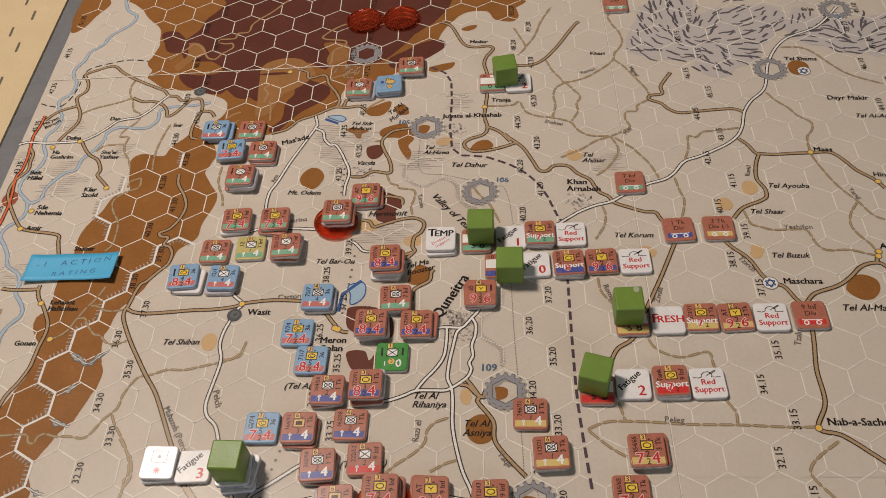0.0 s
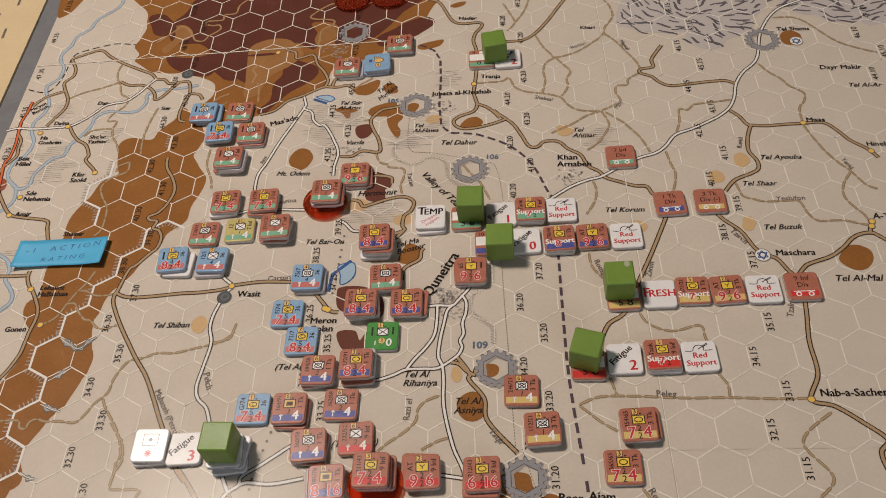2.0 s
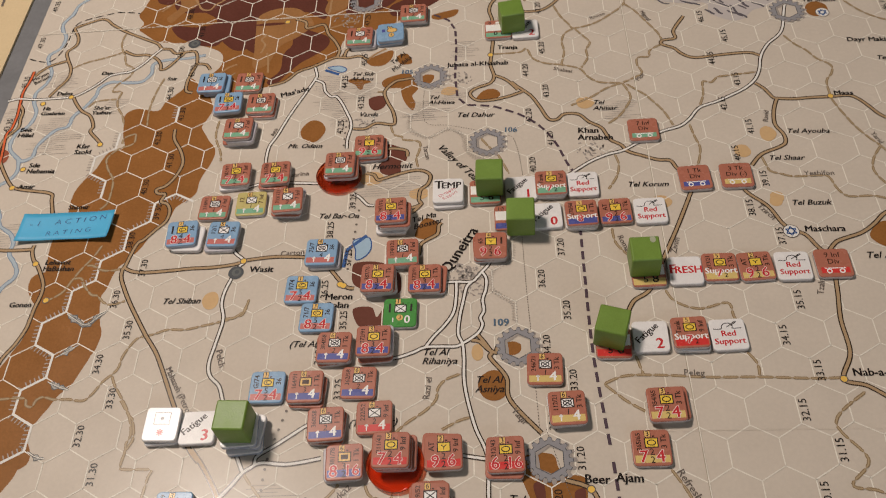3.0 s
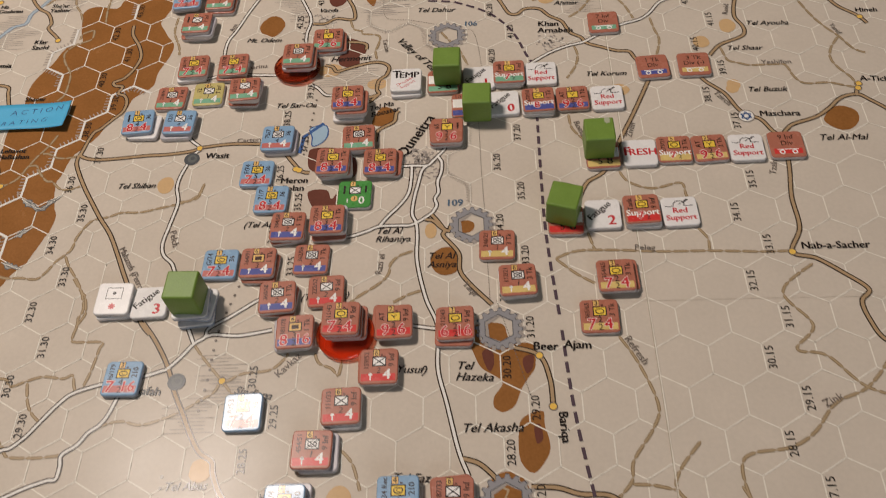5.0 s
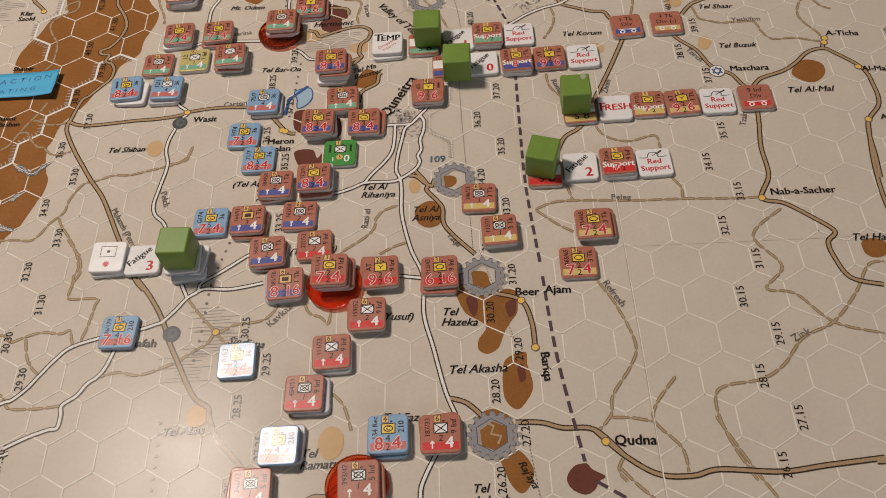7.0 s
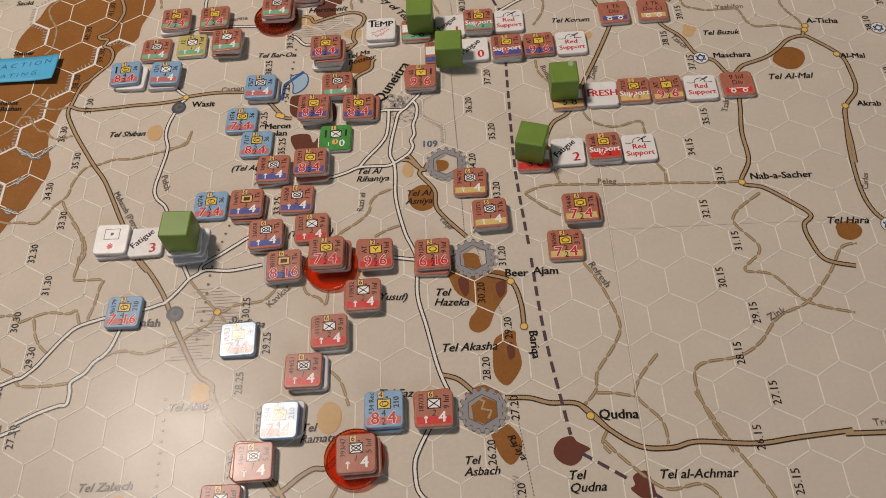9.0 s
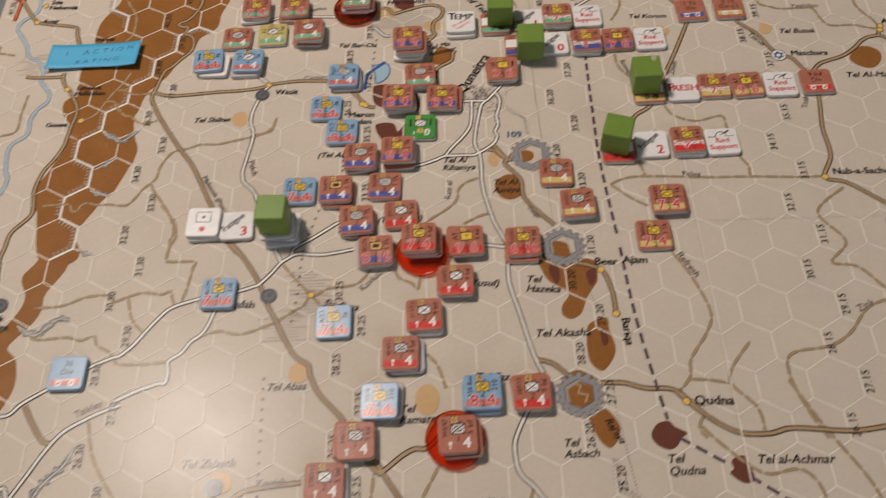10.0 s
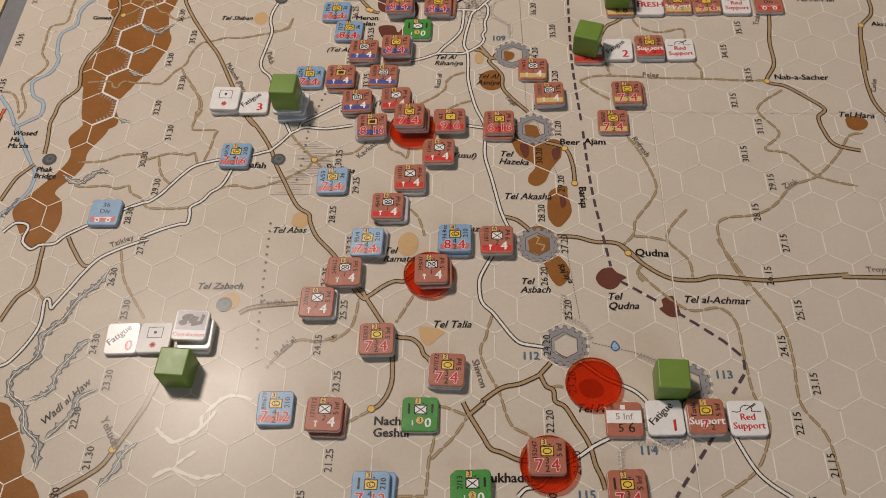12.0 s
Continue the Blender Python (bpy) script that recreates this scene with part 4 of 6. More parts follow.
tan_road((1.75, -5.21), (2.23, -5.73), (2.78, -6.11), (3.37, -6.17), (3.86, -6.08), (4.91, -6.18), (5.71, -6.11), (6.74, -6.03))
track((-3.16, -4.17), (-2.92, -4.46), (-2.75, -5.00))
fine_dotted((-0.31, -0.07), (-0.27, -1.62))
fine_dotted((-0.15, -1.08), (0.42, -3.23))
fine_dotted((1.83, -7.95), (2.29, -8.14))
trench((1.94, -8.01), (2.34, -8.21))
tan_road((-3.17, 4.84), (-3.03, 4.73), (-2.81, 4.97))
white_road((-7.27, 5.84), (-6.76, 5.97), (-6.07, 5.91), (-5.28, 5.83))
white_road((3.61, -9.63), (4.03, -10.56), (4.60, -11.05))
white_road((-1.86, -1.59), (-1.33, -1.69))
tan_road((3.81, 5.13), (3.25, 3.92), (2.80, 3.03), (2.38, 2.19), (1.96, 1.87), (1.73, 1.39))
tan_road((4.95, 4.90), (5.07, 4.71), (5.40, 4.33), (5.62, 3.80), (5.84, 3.59), (6.06, 3.44), (6.23, 3.10), (6.38, 2.90))
tan_road((6.43, 2.52), (6.34, 1.84), (6.23, 1.18), (6.21, 0.38), (5.93, -0.22), (6.36, -0.40), (6.83, -0.80), (7.19, -1.19), (6.99, -1.45), (7.02, -1.86), (7.21, -2.33), (7.78, -2.53))
tan_road((6.38, 2.90), (6.62, 3.18), (6.80, 3.28), (7.28, 3.44), (7.63, 3.68), (7.88, 3.92), (8.11, 4.04), (8.37, 4.06), (8.54, 3.93), (9.05, 3.35), (9.15, 2.80), (9.10, 2.19), (8.69, 1.62), (8.58, 0.66), (8.51, 0.11))
tan_road((-0.92, -4.41), (-0.58, -4.53), (-0.26, -4.85))
tan_road((0.15, -2.17), (0.63, -2.37), (0.80, -2.88), (0.82, -3.45))
tan_road((-4.93, 3.18), (-4.54, 2.66), (-4.32, 2.58))
track((1.72, 3.95), (1.77, 3.49), (2.05, 3.08))
track((2.69, 2.15), (2.87, 1.82), (3.36, 1.61), (3.97, 1.73), (4.04, 1.38), (4.12, 1.18))
track((4.14, 0.50), (4.30, 0.21), (4.28, -0.10))
track((1.84, 0.52), (1.95, 0.03))
track((1.11, -0.12), (1.58, 0.05), (2.32, 0.03), (3.28, -0.06), (4.28, -0.10), (5.34, -0.18), (5.89, -0.19))
track((1.11, -0.12), (1.53, -0.53), (1.90, -0.79))
track((2.20, -2.01), (2.50, -2.60), (2.76, -3.48), (2.61, -3.95), (2.18, -4.55), (2.10, -4.93), (1.81, -5.25))
track((2.09, -4.99), (2.47, -5.02), (2.87, -5.12))
track((3.41, -4.23), (2.97, -4.75), (2.87, -5.12), (3.27, -5.64), (3.31, -6.13))
track((4.48, -6.33), (4.20, -5.69), (4.05, -5.10), (4.07, -4.66), (4.32, -4.48), (4.97, -4.40), (5.46, -4.12), (5.95, -3.58), (6.60, -3.29), (7.21, -2.65), (7.61, -2.06), (7.95, -1.99))
track((6.27, -0.52), (5.53, -1.16), (5.94, -1.94), (5.51, -2.45), (6.04, -2.61), (6.60, -3.29), (7.47, -3.60))
track((2.23, -5.73), (2.09, -6.00), (2.23, -6.23))
track((2.11, -5.94), (2.49, -6.39), (3.12, -6.93), (3.79, -6.88), (4.10, -7.26), (4.14, -8.07), (4.21, -8.94), (4.42, -9.36), (4.32, -9.93), (3.96, -10.56), (3.22, -11.06))
track((3.98, -5.07), (4.48, -6.15), (5.05, -7.25), (5.15, -8.07), (5.12, -9.10), (5.52, -9.84), (5.61, -11.03))
track((7.88, 12.19), (8.61, 12.04), (9.41, 10.93), (10.34, 10.35))
track((-1.88, 0.25), (-2.19, 0.13), (-2.36, -0.07), (-2.40, -0.33), (-2.63, -0.58), (-3.01, -0.84), (-3.27, -1.08))
track((-1.68, -0.76), (-1.95, -0.84), (-2.28, -1.02))
track((-4.66, -7.56), (-4.71, -7.71), (-4.34, -7.42), (-4.22, -7.00), (-4.19, -6.60))
red_road((-14.17, -0.83), (-14.31, -2.16))
wadi((-11.97, -3.08), (-11.51, -3.33), (-11.09, -2.97), (-10.66, -3.09))
highland("brown", (-3.97, 9.37), (-3.90, 9.54), (-3.63, 9.64), (-3.22, 9.69), (-3.01, 9.39), (-3.00, 9.16), (-3.28, 9.13), (-3.51, 9.15), (-3.85, 9.20))
highland("brown", (-3.43, 9.10), (-3.20, 9.23), (-2.95, 9.12), (-3.10, 8.80), (-3.03, 8.55), (-3.08, 8.29), (-3.17, 8.30), (-3.32, 8.60))
highland("brown", (-2.90, 9.50), (-2.72, 9.61), (-2.52, 9.52), (-2.60, 9.29), (-2.77, 9.26))
highland("brown", (-4.94, 9.57), (-4.72, 9.68), (-4.27, 9.47), (-4.45, 9.37), (-4.48, 9.19), (-4.61, 9.20), (-4.71, 9.38))
highland("dbrn", (-4.29, 8.77), (-4.14, 8.86), (-3.91, 8.87), (-3.82, 8.63), (-3.92, 8.40), (-4.10, 8.33), (-4.24, 8.50))
highland("dbrn", (-3.73, 7.04), (-3.25, 6.83), (-3.20, 6.49), (-3.35, 6.38), (-3.37, 5.93), (-3.81, 6.03), (-3.90, 6.35), (-3.78, 6.54))
highland("brown", (-1.38, 8.54), (-1.17, 8.85), (-0.90, 8.91), (-0.72, 8.70), (-0.81, 8.53), (-1.28, 8.46))
highland("brown", (-12.21, 3.45), (-11.96, 2.33), (-12.04, 1.55), (-12.41, 0.66), (-12.31, 0.07), (-12.04, -0.36), (-11.78, -1.19), (-12.19, -1.83), (-11.96, -2.34), (-12.10, -2.95), (-12.48, -3.44), (-12.93, -4.14), (-12.67, -4.70), (-12.42, -5.04), (-12.18, -5.26), (-11.85, -5.04), (-11.71, -4.49), (-11.81, -3.91), (-12.04, -3.56), (-11.66, -3.11), (-11.48, -2.41), (-11.22, -1.58), (-11.14, -0.79), (-10.88, 0.11), (-10.44, 0.54), (-10.21, 1.50), (-10.39, 2.76), (-10.59, 3.40))
highland("brown", (-0.76, -1.76), (-0.45, -1.55), (-0.05, -1.63), (0.08, -2.00), (0.55, -2.12), (0.53, -2.57), (0.33, -2.85), (0.19, -3.06), (0.12, -3.39), (-0.07, -3.57), (-0.25, -3.46), (-0.27, -3.20), (-0.16, -2.92), (-0.48, -2.63), (-0.66, -2.27))
highland("brown", (0.14, -3.97), (0.27, -3.65), (0.64, -3.53), (0.66, -3.84), (0.70, -4.31), (0.49, -4.65), (0.31, -4.69), (0.12, -4.44))
highland("brown", (-0.03, -5.52), (0.32, -5.50), (0.56, -5.89), (0.49, -6.20), (0.30, -6.33), (0.11, -6.05))
highland("dbrn", (-4.29, 2.02), (-3.89, 2.04), (-3.78, 1.80), (-3.63, 1.98), (-3.42, 2.16), (-3.21, 1.76), (-3.22, 1.45), (-3.62, 1.54), (-4.02, 1.52), (-4.20, 1.63))
highland("brown", (-2.95, 4.02), (-2.69, 4.53), (-2.33, 4.33), (-2.53, 3.90))
highland("dbrn", (-4.41, 3.14), (-4.29, 3.31), (-3.75, 3.29), (-3.32, 3.02), (-3.28, 2.37), (-4.03, 2.53), (-4.38, 2.74))
highland("dbrn", (-0.48, -2.28), (-0.28, -2.20), (-0.24, -2.52), (-0.35, -2.69))
highland("dbrn", (0.31, -2.38), (0.52, -2.32), (0.48, -2.61), (0.35, -2.72))
highland("dbrn", (0.44, -3.87), (0.57, -3.79), (0.58, -4.08), (0.45, -4.15))
highland("brown", (-12.91, 16.98), (-12.38, 15.95), (-12.14, 15.46), (-11.60, 14.79), (-11.49, 14.03), (-11.61, 13.46), (-11.72, 13.13), (-11.44, 12.74), (-11.53, 12.35), (-11.05, 12.04), (-10.62, 11.74), (-9.89, 11.68), (-9.12, 11.36), (-8.74, 10.96), (-8.70, 10.46), (-9.05, 10.01), (-8.88, 9.52), (-8.01, 9.34), (-7.19, 9.56), (-6.56, 9.89), (-5.86, 10.37), (-5.30, 10.69), (-5.09, 11.31), (-4.32, 11.50), (-3.66, 11.97), (-2.90, 12.43), (-2.55, 12.95), (-2.30, 13.63), (-1.95, 14.34), (-1.40, 14.82), (-0.12, 14.76), (0.18, 15.65), (-5.85, 16.73))
highland("brown", (-14.86, 16.69), (-14.79, 15.03), (-14.39, 15.14), (-14.07, 15.80), (-13.77, 16.58), (-14.50, 16.98))
highland("brown", (-11.14, 8.43), (-11.12, 8.76), (-10.79, 8.97), (-10.27, 8.88), (-10.09, 9.21), (-9.73, 9.58), (-9.50, 10.11), (-9.15, 9.66), (-8.71, 9.05), (-8.68, 8.47), (-8.82, 8.09), (-8.67, 7.71), (-8.37, 7.27), (-8.38, 6.72), (-8.56, 6.16), (-8.70, 5.68), (-9.03, 5.32), (-9.33, 4.68), (-9.87, 3.84), (-10.18, 3.49), (-10.28, 2.92), (-10.42, 2.59), (-10.42, 2.19), (-10.17, 1.70), (-10.18, 1.24), (-10.36, 0.93), (-10.49, 0.43), (-10.73, 0.14), (-10.88, -0.20), (-11.10, -0.75), (-11.06, -1.47), (-11.84, -1.45), (-12.22, 0.19), (-11.85, 0.47), (-12.00, 1.30), (-11.97, 1.84), (-11.81, 2.23), (-11.73, 2.73), (-12.00, 3.41), (-12.04, 4.64), (-11.91, 5.37), (-11.86, 6.15), (-11.54, 6.74), (-11.31, 7.35), (-10.95, 7.54))
highland("brown", (-11.80, -9.18), (-11.53, -9.25), (-11.40, -9.50), (-11.11, -9.87), (-10.89, -10.24), (-10.82, -10.72), (-10.49, -10.95), (-10.36, -11.34), (-11.66, -11.36), (-12.31, -9.19))
highland("brown", (-9.95, -11.34), (-9.49, -11.03), (-9.33, -11.33))
highland("dark", (-9.91, 17.01), (-9.61, 16.02), (-10.13, 15.24), (-10.31, 14.63), (-10.69, 14.05), (-10.61, 13.45), (-10.10, 13.04), (-9.51, 12.99), (-9.14, 12.47), (-9.68, 12.34), (-10.27, 12.49), (-10.51, 12.31), (-9.84, 11.70), (-9.06, 11.45), (-8.65, 11.75), (-7.92, 11.10), (-7.36, 10.99), (-7.26, 11.64), (-7.60, 12.07), (-6.98, 12.22), (-6.53, 12.39), (-6.39, 12.73), (-5.88, 12.34), (-5.71, 12.88), (-6.02, 13.63), (-5.45, 13.58), (-5.09, 13.25), (-5.17, 12.56), (-4.71, 12.45), (-4.26, 12.54), (-3.91, 12.72), (-3.48, 13.26), (-2.12, 14.90), (-1.95, 15.96), (-2.30, 16.91))
highland("dark", (-8.98, 12.39), (-8.70, 12.45), (-8.21, 12.31), (-7.76, 12.09), (-7.67, 11.82), (-7.90, 11.42), (-8.16, 11.17), (-8.45, 11.20), (-8.66, 11.43), (-8.88, 11.78))
highland("dark", (-6.69, 11.81), (-6.60, 12.18), (-6.36, 11.93), (-5.75, 11.62), (-5.61, 11.27), (-5.69, 10.95), (-5.90, 10.77), (-6.27, 10.52), (-6.57, 10.16), (-6.76, 9.95), (-7.06, 9.59), (-7.24, 9.76), (-6.95, 10.12), (-6.96, 10.67), (-6.89, 10.99), (-6.69, 11.30))
highland("dark", (-11.49, 14.58), (-11.22, 14.71), (-10.83, 14.52), (-10.46, 13.88), (-10.68, 13.53), (-11.13, 13.64), (-11.33, 14.11))
highland("dark", (-3.67, 12.23), (-2.63, 12.63), (-2.11, 13.19), (-2.44, 13.51), (-3.35, 13.02), (-3.87, 12.65))
highland("ochre", (-10.53, 13.95), (-10.15, 13.97), (-9.86, 13.45), (-10.25, 13.06), (-10.53, 12.66), (-10.73, 12.88), (-10.41, 13.36))
highland("ochre", (-5.70, 13.22), (-5.35, 13.34), (-5.13, 12.90), (-5.63, 12.53), (-5.83, 12.69))
highland("ochre", (-7.81, 12.71), (-6.75, 12.91), (-6.13, 12.17), (-6.43, 11.66), (-7.06, 11.21), (-7.32, 10.48), (-7.73, 10.39), (-7.81, 11.52))
highland("brown", (-4.42, 10.38), (-3.76, 10.70), (-3.75, 10.33), (-3.98, 10.10), (-4.32, 10.13))
highland("brown", (-3.58, 10.43), (-3.28, 10.53), (-3.15, 10.16), (-3.43, 10.11))
highland("brown", (-2.62, 12.14), (-1.83, 12.34), (-1.95, 12.04), (-2.44, 11.92))
hill("tan", -2.08, 8.90, 0.19, 0.13)
hill("tan", -2.86, 5.32, 0.20, 0.15)
hill("brown", -5.74, 7.70, 0.26, 0.32)
hill("brown", -1.17, -0.04, 0.25, 0.29)
hill("brown", -0.76, 0.82, 0.16, 0.13)
hill("brown", 7.87, 3.38, 0.28, 0.28)
hill("brown", 7.85, -1.65, 0.22, 0.19)
hill("brown", -0.09, -5.16, 0.33, 0.38)
hill("tan", -7.68, 2.44, 0.16, 0.20)
hill("tan", 5.87, 6.65, 0.16, 0.20)
hill("tan", 5.16, 6.12, 0.15, 0.17)
hill("tan", 5.61, 4.49, 0.12, 0.12)
hill("tan", 1.48, 8.13, 0.18, 0.17)
hill("tan", -6.32, 6.27, 0.12, 0.17)
hill("tan", -1.51, 0.76, 0.11, 0.16)
hill("tan", 5.65, 4.61, 0.13, 0.14)
hill("tan", -5.74, -4.47, 0.16, 0.15)
hill("tan", -5.78, -4.47, 0.18, 0.18)
hill("tan", -3.14, -5.18, 0.20, 0.26)
highland("tan", (-2.79, -7.37), (-2.63, -7.34), (-2.37, -7.38), (-2.24, -7.35), (-2.24, -7.49), (-2.38, -7.61), (-2.56, -7.79), (-2.69, -7.75), (-2.77, -7.60))
hill("tan", -7.13, -6.72, 0.18, 0.16)
hill("tan", 2.99, 4.66, 0.19, 0.16)
hill("tan", -4.08, 5.90, 0.24, 0.19)
highland("dbrn", (1.20, -5.99), (1.35, -5.86), (1.56, -5.84), (1.65, -5.96), (1.84, -6.10), (1.71, -6.19), (1.62, -6.32), (1.44, -6.40), (1.23, -6.31), (1.14, -6.15))
highland("dbrn", (2.56, -6.68), (2.71, -6.59), (2.85, -6.61), (2.91, -6.90), (2.91, -7.04), (2.76, -7.11), (2.63, -7.07), (2.47, -6.91), (2.56, -6.83))
highland("brown", (-1.62, 13.91), (-1.41, 14.07), (-1.15, 14.13), (-1.18, 13.95), (-1.41, 13.83))
highland("brown", (-1.34, 15.38), (-1.00, 14.96), (-0.71, 14.68), (-0.55, 14.34), (-0.21, 14.18), (0.07, 14.22), (0.20, 14.54), (0.05, 15.13), (-0.64, 15.44))
hill("brown", 8.18, 11.24, 0.25, 0.25)
hill("brown", 7.82, 3.32, 0.28, 0.26)
hill("rust", -14.34, 7.42, 0.19, 0.21)
hill("brown", 0.87, -8.79, 0.21, 0.18)
fort(-4.63, 12.99)
fort(-2.63, 9.53)
fort(-1.13, 6.93)
fort(-0.63, 0.87)
fort(7.37, 11.26)
fort(-0.13, -1.73)
fort(-0.13, -5.20)
fort(0.37, -7.79)
fort(2.87, -8.66)
fort(2.37, -9.53)
fort(9.87, 13.86)
camp(-7.19, 3.19)
camp(-9.66, 11.59)
camp(-6.54, -2.64)
camp(-12.47, -2.57)
camp(-7.25, -6.79)
village(8.74, 1.75)
village(-7.05, 3.52)
village(7.70, 7.82)
village(-11.72, 2.66)
village(-12.29, 3.76)
village(-5.62, -2.66)
village(0.63, -2.37)
village(0.82, -3.45)
village(1.93, -5.45)
village(5.93, -0.22)
village(8.48, 4.40)
village(8.98, 3.38)
village(-0.94, 10.24)
village(-13.67, 6.30)
village(-11.61, 7.69)
village(-13.56, 6.94)
village(-12.93, 9.64)
village(-13.71, 9.44)
village(8.43, 4.26)
village(-3.72, -9.28)
village(-9.04, -10.21)
village(-4.57, 2.67)
village(-4.65, 2.71)
village(9.11, 6.67)
star_mark(10.20, 4.14)
star_mark(8.75, -1.58)
star_mark(5.75, 3.58)
star_mark(8.30, 11.08)
star_mark(9.87, 13.50)
place_name("Tarzan", -2.79, 6.97, -79, .19, "t")
place_name("Wasit", -6.87, 3.25, -3, .26, "")
place_name("Tel Shiban", -8.85, 2.46, -2, .24, "i")
place_name("Gonen", -12.60, 2.57, -2, .22, "")
place_name("Lehavot\nHaBashan", -12.05, 3.78, -3, .22, "")
place_name("Mt. Odem", -6.38, 7.19, -4, .24, "i")
place_name("Mas'ade", -6.77, 9.12, 16, .28, "")
place_name("Varda", -4.55, 8.20, -4, .24, "i")
place_name("Hermonit", -4.09, 6.27, -1, .28, "i")
place_name("Tel Bar-On", -5.35, 4.76, -3, .24, "i")
place_name("Tel Sidr\nAl-Arus", -4.84, 9.82, -5, .22, "i")
place_name("Tel Al", -3.69, 10.16, 47, .24, "i")
place_name("Munfaka", -3.65, 9.85, 47, .24, "i")
place_name("Tel\nAl-Hawa", -2.66, 8.69, -4, .22, "i")
place_name("Tel Dahur", -1.92, 7.95, -4, .26, "i")
place_name("Jubata al-Khashab", -2.15, 9.92, -2, .26, "")
place_name("Tranja", -0.74, 10.52, -5, .24, "")
place_name("Hader", -1.36, 13.27, -6, .24, "")
place_name("Tel\nAhmar", 1.68, 8.11, -4, .24, "i")
place_name("Khan\nArnabeh", 1.20, 7.12, -4, .28, "")
place_name("Valley of Tears", -2.43, 6.90, -52, .31, "i")
place_name("Quneitra", -2.13, 2.91, 59.5, .42, "")
place_name("Tel Korum", 2.23, 5.23, -3, .24, "i")
place_name("Tel Shaar", 5.71, 5.83, -4, .24, "i")
place_name("Tel Ayouba", 6.33, 6.68, -4, .24, "i")
place_name("Tel Buzuk", 5.93, 4.40, -3, .24, "i")
place_name("Maschara", 6.05, 3.61, -3, .26, "")
place_name("Maas", 7.79, 7.90, -4, .26, "")
place_name("Yeshifon", 6.43, 5.28, -3, .22, "t")
place_name("Dayr Makir", 8.64, 9.89, -5, .26, "")
place_name("Tel Al-Ar", 9.19, 9.12, -5, .24, "i")
place_name("Tel Shams", 7.87, 11.65, -5, .24, "")
place_name("Sa'sa", 8.88, 13.95, -6, .22, "")
place_name("Hineh", 9.05, 6.91, -4, .24, "")
place_name("Tel Al-Mal", 7.18, 2.79, -3, .27, "i")
place_name("Nab-a-Sacher", 6.13, -0.10, -2, .27, "")
place_name("Peleg", 2.76, 0.07, -5, .22, "t")
place_name("Pelch", -7.35, 1.14, -71, .24, "t")
place_name("Mahazeh (Petroleum)", -8.42, 0.73, -59, .22, "t")
place_name("Tel Al\nRihaniya", -2.71, 0.80, -2, .25, "i")
place_name("Tel Al\nAsniya", -1.57, 0.08, -2, .25, "i")
place_name("Razi el", -2.55, -0.27, 83, .22, "t")
place_name("Yaqir", -0.85, -0.59, -53, .22, "t")
place_name("Meron\nGolan", -4.98, 2.36, -2, .26, "")
place_name("(Tel Abu)", -5.69, 1.15, -2, .24, "i")
place_name("Tel Ma\nBooster", -3.02, 4.47, 14, .24, "i")
place_name("Carton", -6.17, 3.68, 1, .22, "t")
place_name("Ana", -6.79, 7.65, 75, .2, "t")
place_name("Casuarina", -6.51, 6.15, 4, .22, "t")
place_name("Roma", 1.81, 3.75, -72, .22, "t")
place_name("Zivim", 3.08, 3.17, 71, .22, "t")
place_name("Tzirch", 5.13, 4.42, -57, .22, "t")
place_name("Tzalmon", 6.03, 1.87, 73, .22, "t")
place_name("Shabtai", 0.74, 9.53, -19, .2, "t")
place_name("Ronen", 1.95, 11.51, 21, .2, "t")
place_name("Mor", 2.97, 8.87, 50, .2, "t")
place_name("Migval", 3.35, 11.71, -68, .2, "t")
place_name("Khari", 2.28, 12.39, -6, .22, "")
place_name("Yarid", 8.30, 6.52, -70, .2, "t")
place_name("Ravid", 5.96, 7.10, 75, .2, "t")
place_name("Snir", -10.20, 10.14, -5, .2, "")
place_name("Dan", -12.25, 10.56, -5, .22, "")
place_name("Dafna", -13.40, 9.81, -4, .22, "")
place_name("Ha\nGoshrim", -13.65, 9.23, -4, .22, "")
place_name("She'ar\nYashuv", -12.14, 9.13, -4, .22, "")
place_name("Beit\nHillel", -14.08, 8.43, -4, .24, "")
place_name("Kfar\nSzold", -12.26, 7.66, -4, .24, "")
place_name("Sde\nNehemia", -13.43, 7.06, -4, .24, "")
place_name("Amir", -13.51, 6.31, -3, .24, "")
place_name("Ma'yan\nBaruch", -14.29, 10.46, 35, .2, "")
place_name("Shamir", -11.92, 5.51, -3, .22, "")
place_name("106", -0.70, 7.31, -4, .26, "b")
place_name("105", -3.46, 9.76, -5, .26, "b")
place_name("109", -1.18, 1.47, -2, .28, "b")
place_name("A-Ticha", 8.54, 4.55, -6, .26, "")
place_name("Al-Mal", 9.04, 3.31, -6, .24, "")
place_name("Akrab", 9.01, 1.79, -6, .24, "")
place_name("Carles", 8.57, -0.59, 75, .19, "t")
place_name("Tel Hara", 7.46, -1.39, -4, .27, "i")
place_name("Refresh", 2.29, -2.01, -63, .24, "t")
place_name("Zink", 5.76, -3.61, 25, .24, "t")
place_name("Beer", 0.51, -2.18, -4, .28, "")
place_name("Ajam", 1.12, -2.17, -4, .28, "")
place_name("Bariqa", 0.91, -3.50, -88, .27, "")
place_name("Tel\nHazeka", -1.00, -2.54, -4, .27, "i")
place_name("Tel Akasha", -0.91, -3.85, -1, .28, "i")
place_name("Qudna", 2.08, -5.46, -3, .3, "")
place_name("Kavkaz", -4.50, -2.58, 46, .24, "t")
place_name("(Tel Yusuf)", -2.64, -2.53, -4, .26, "i")
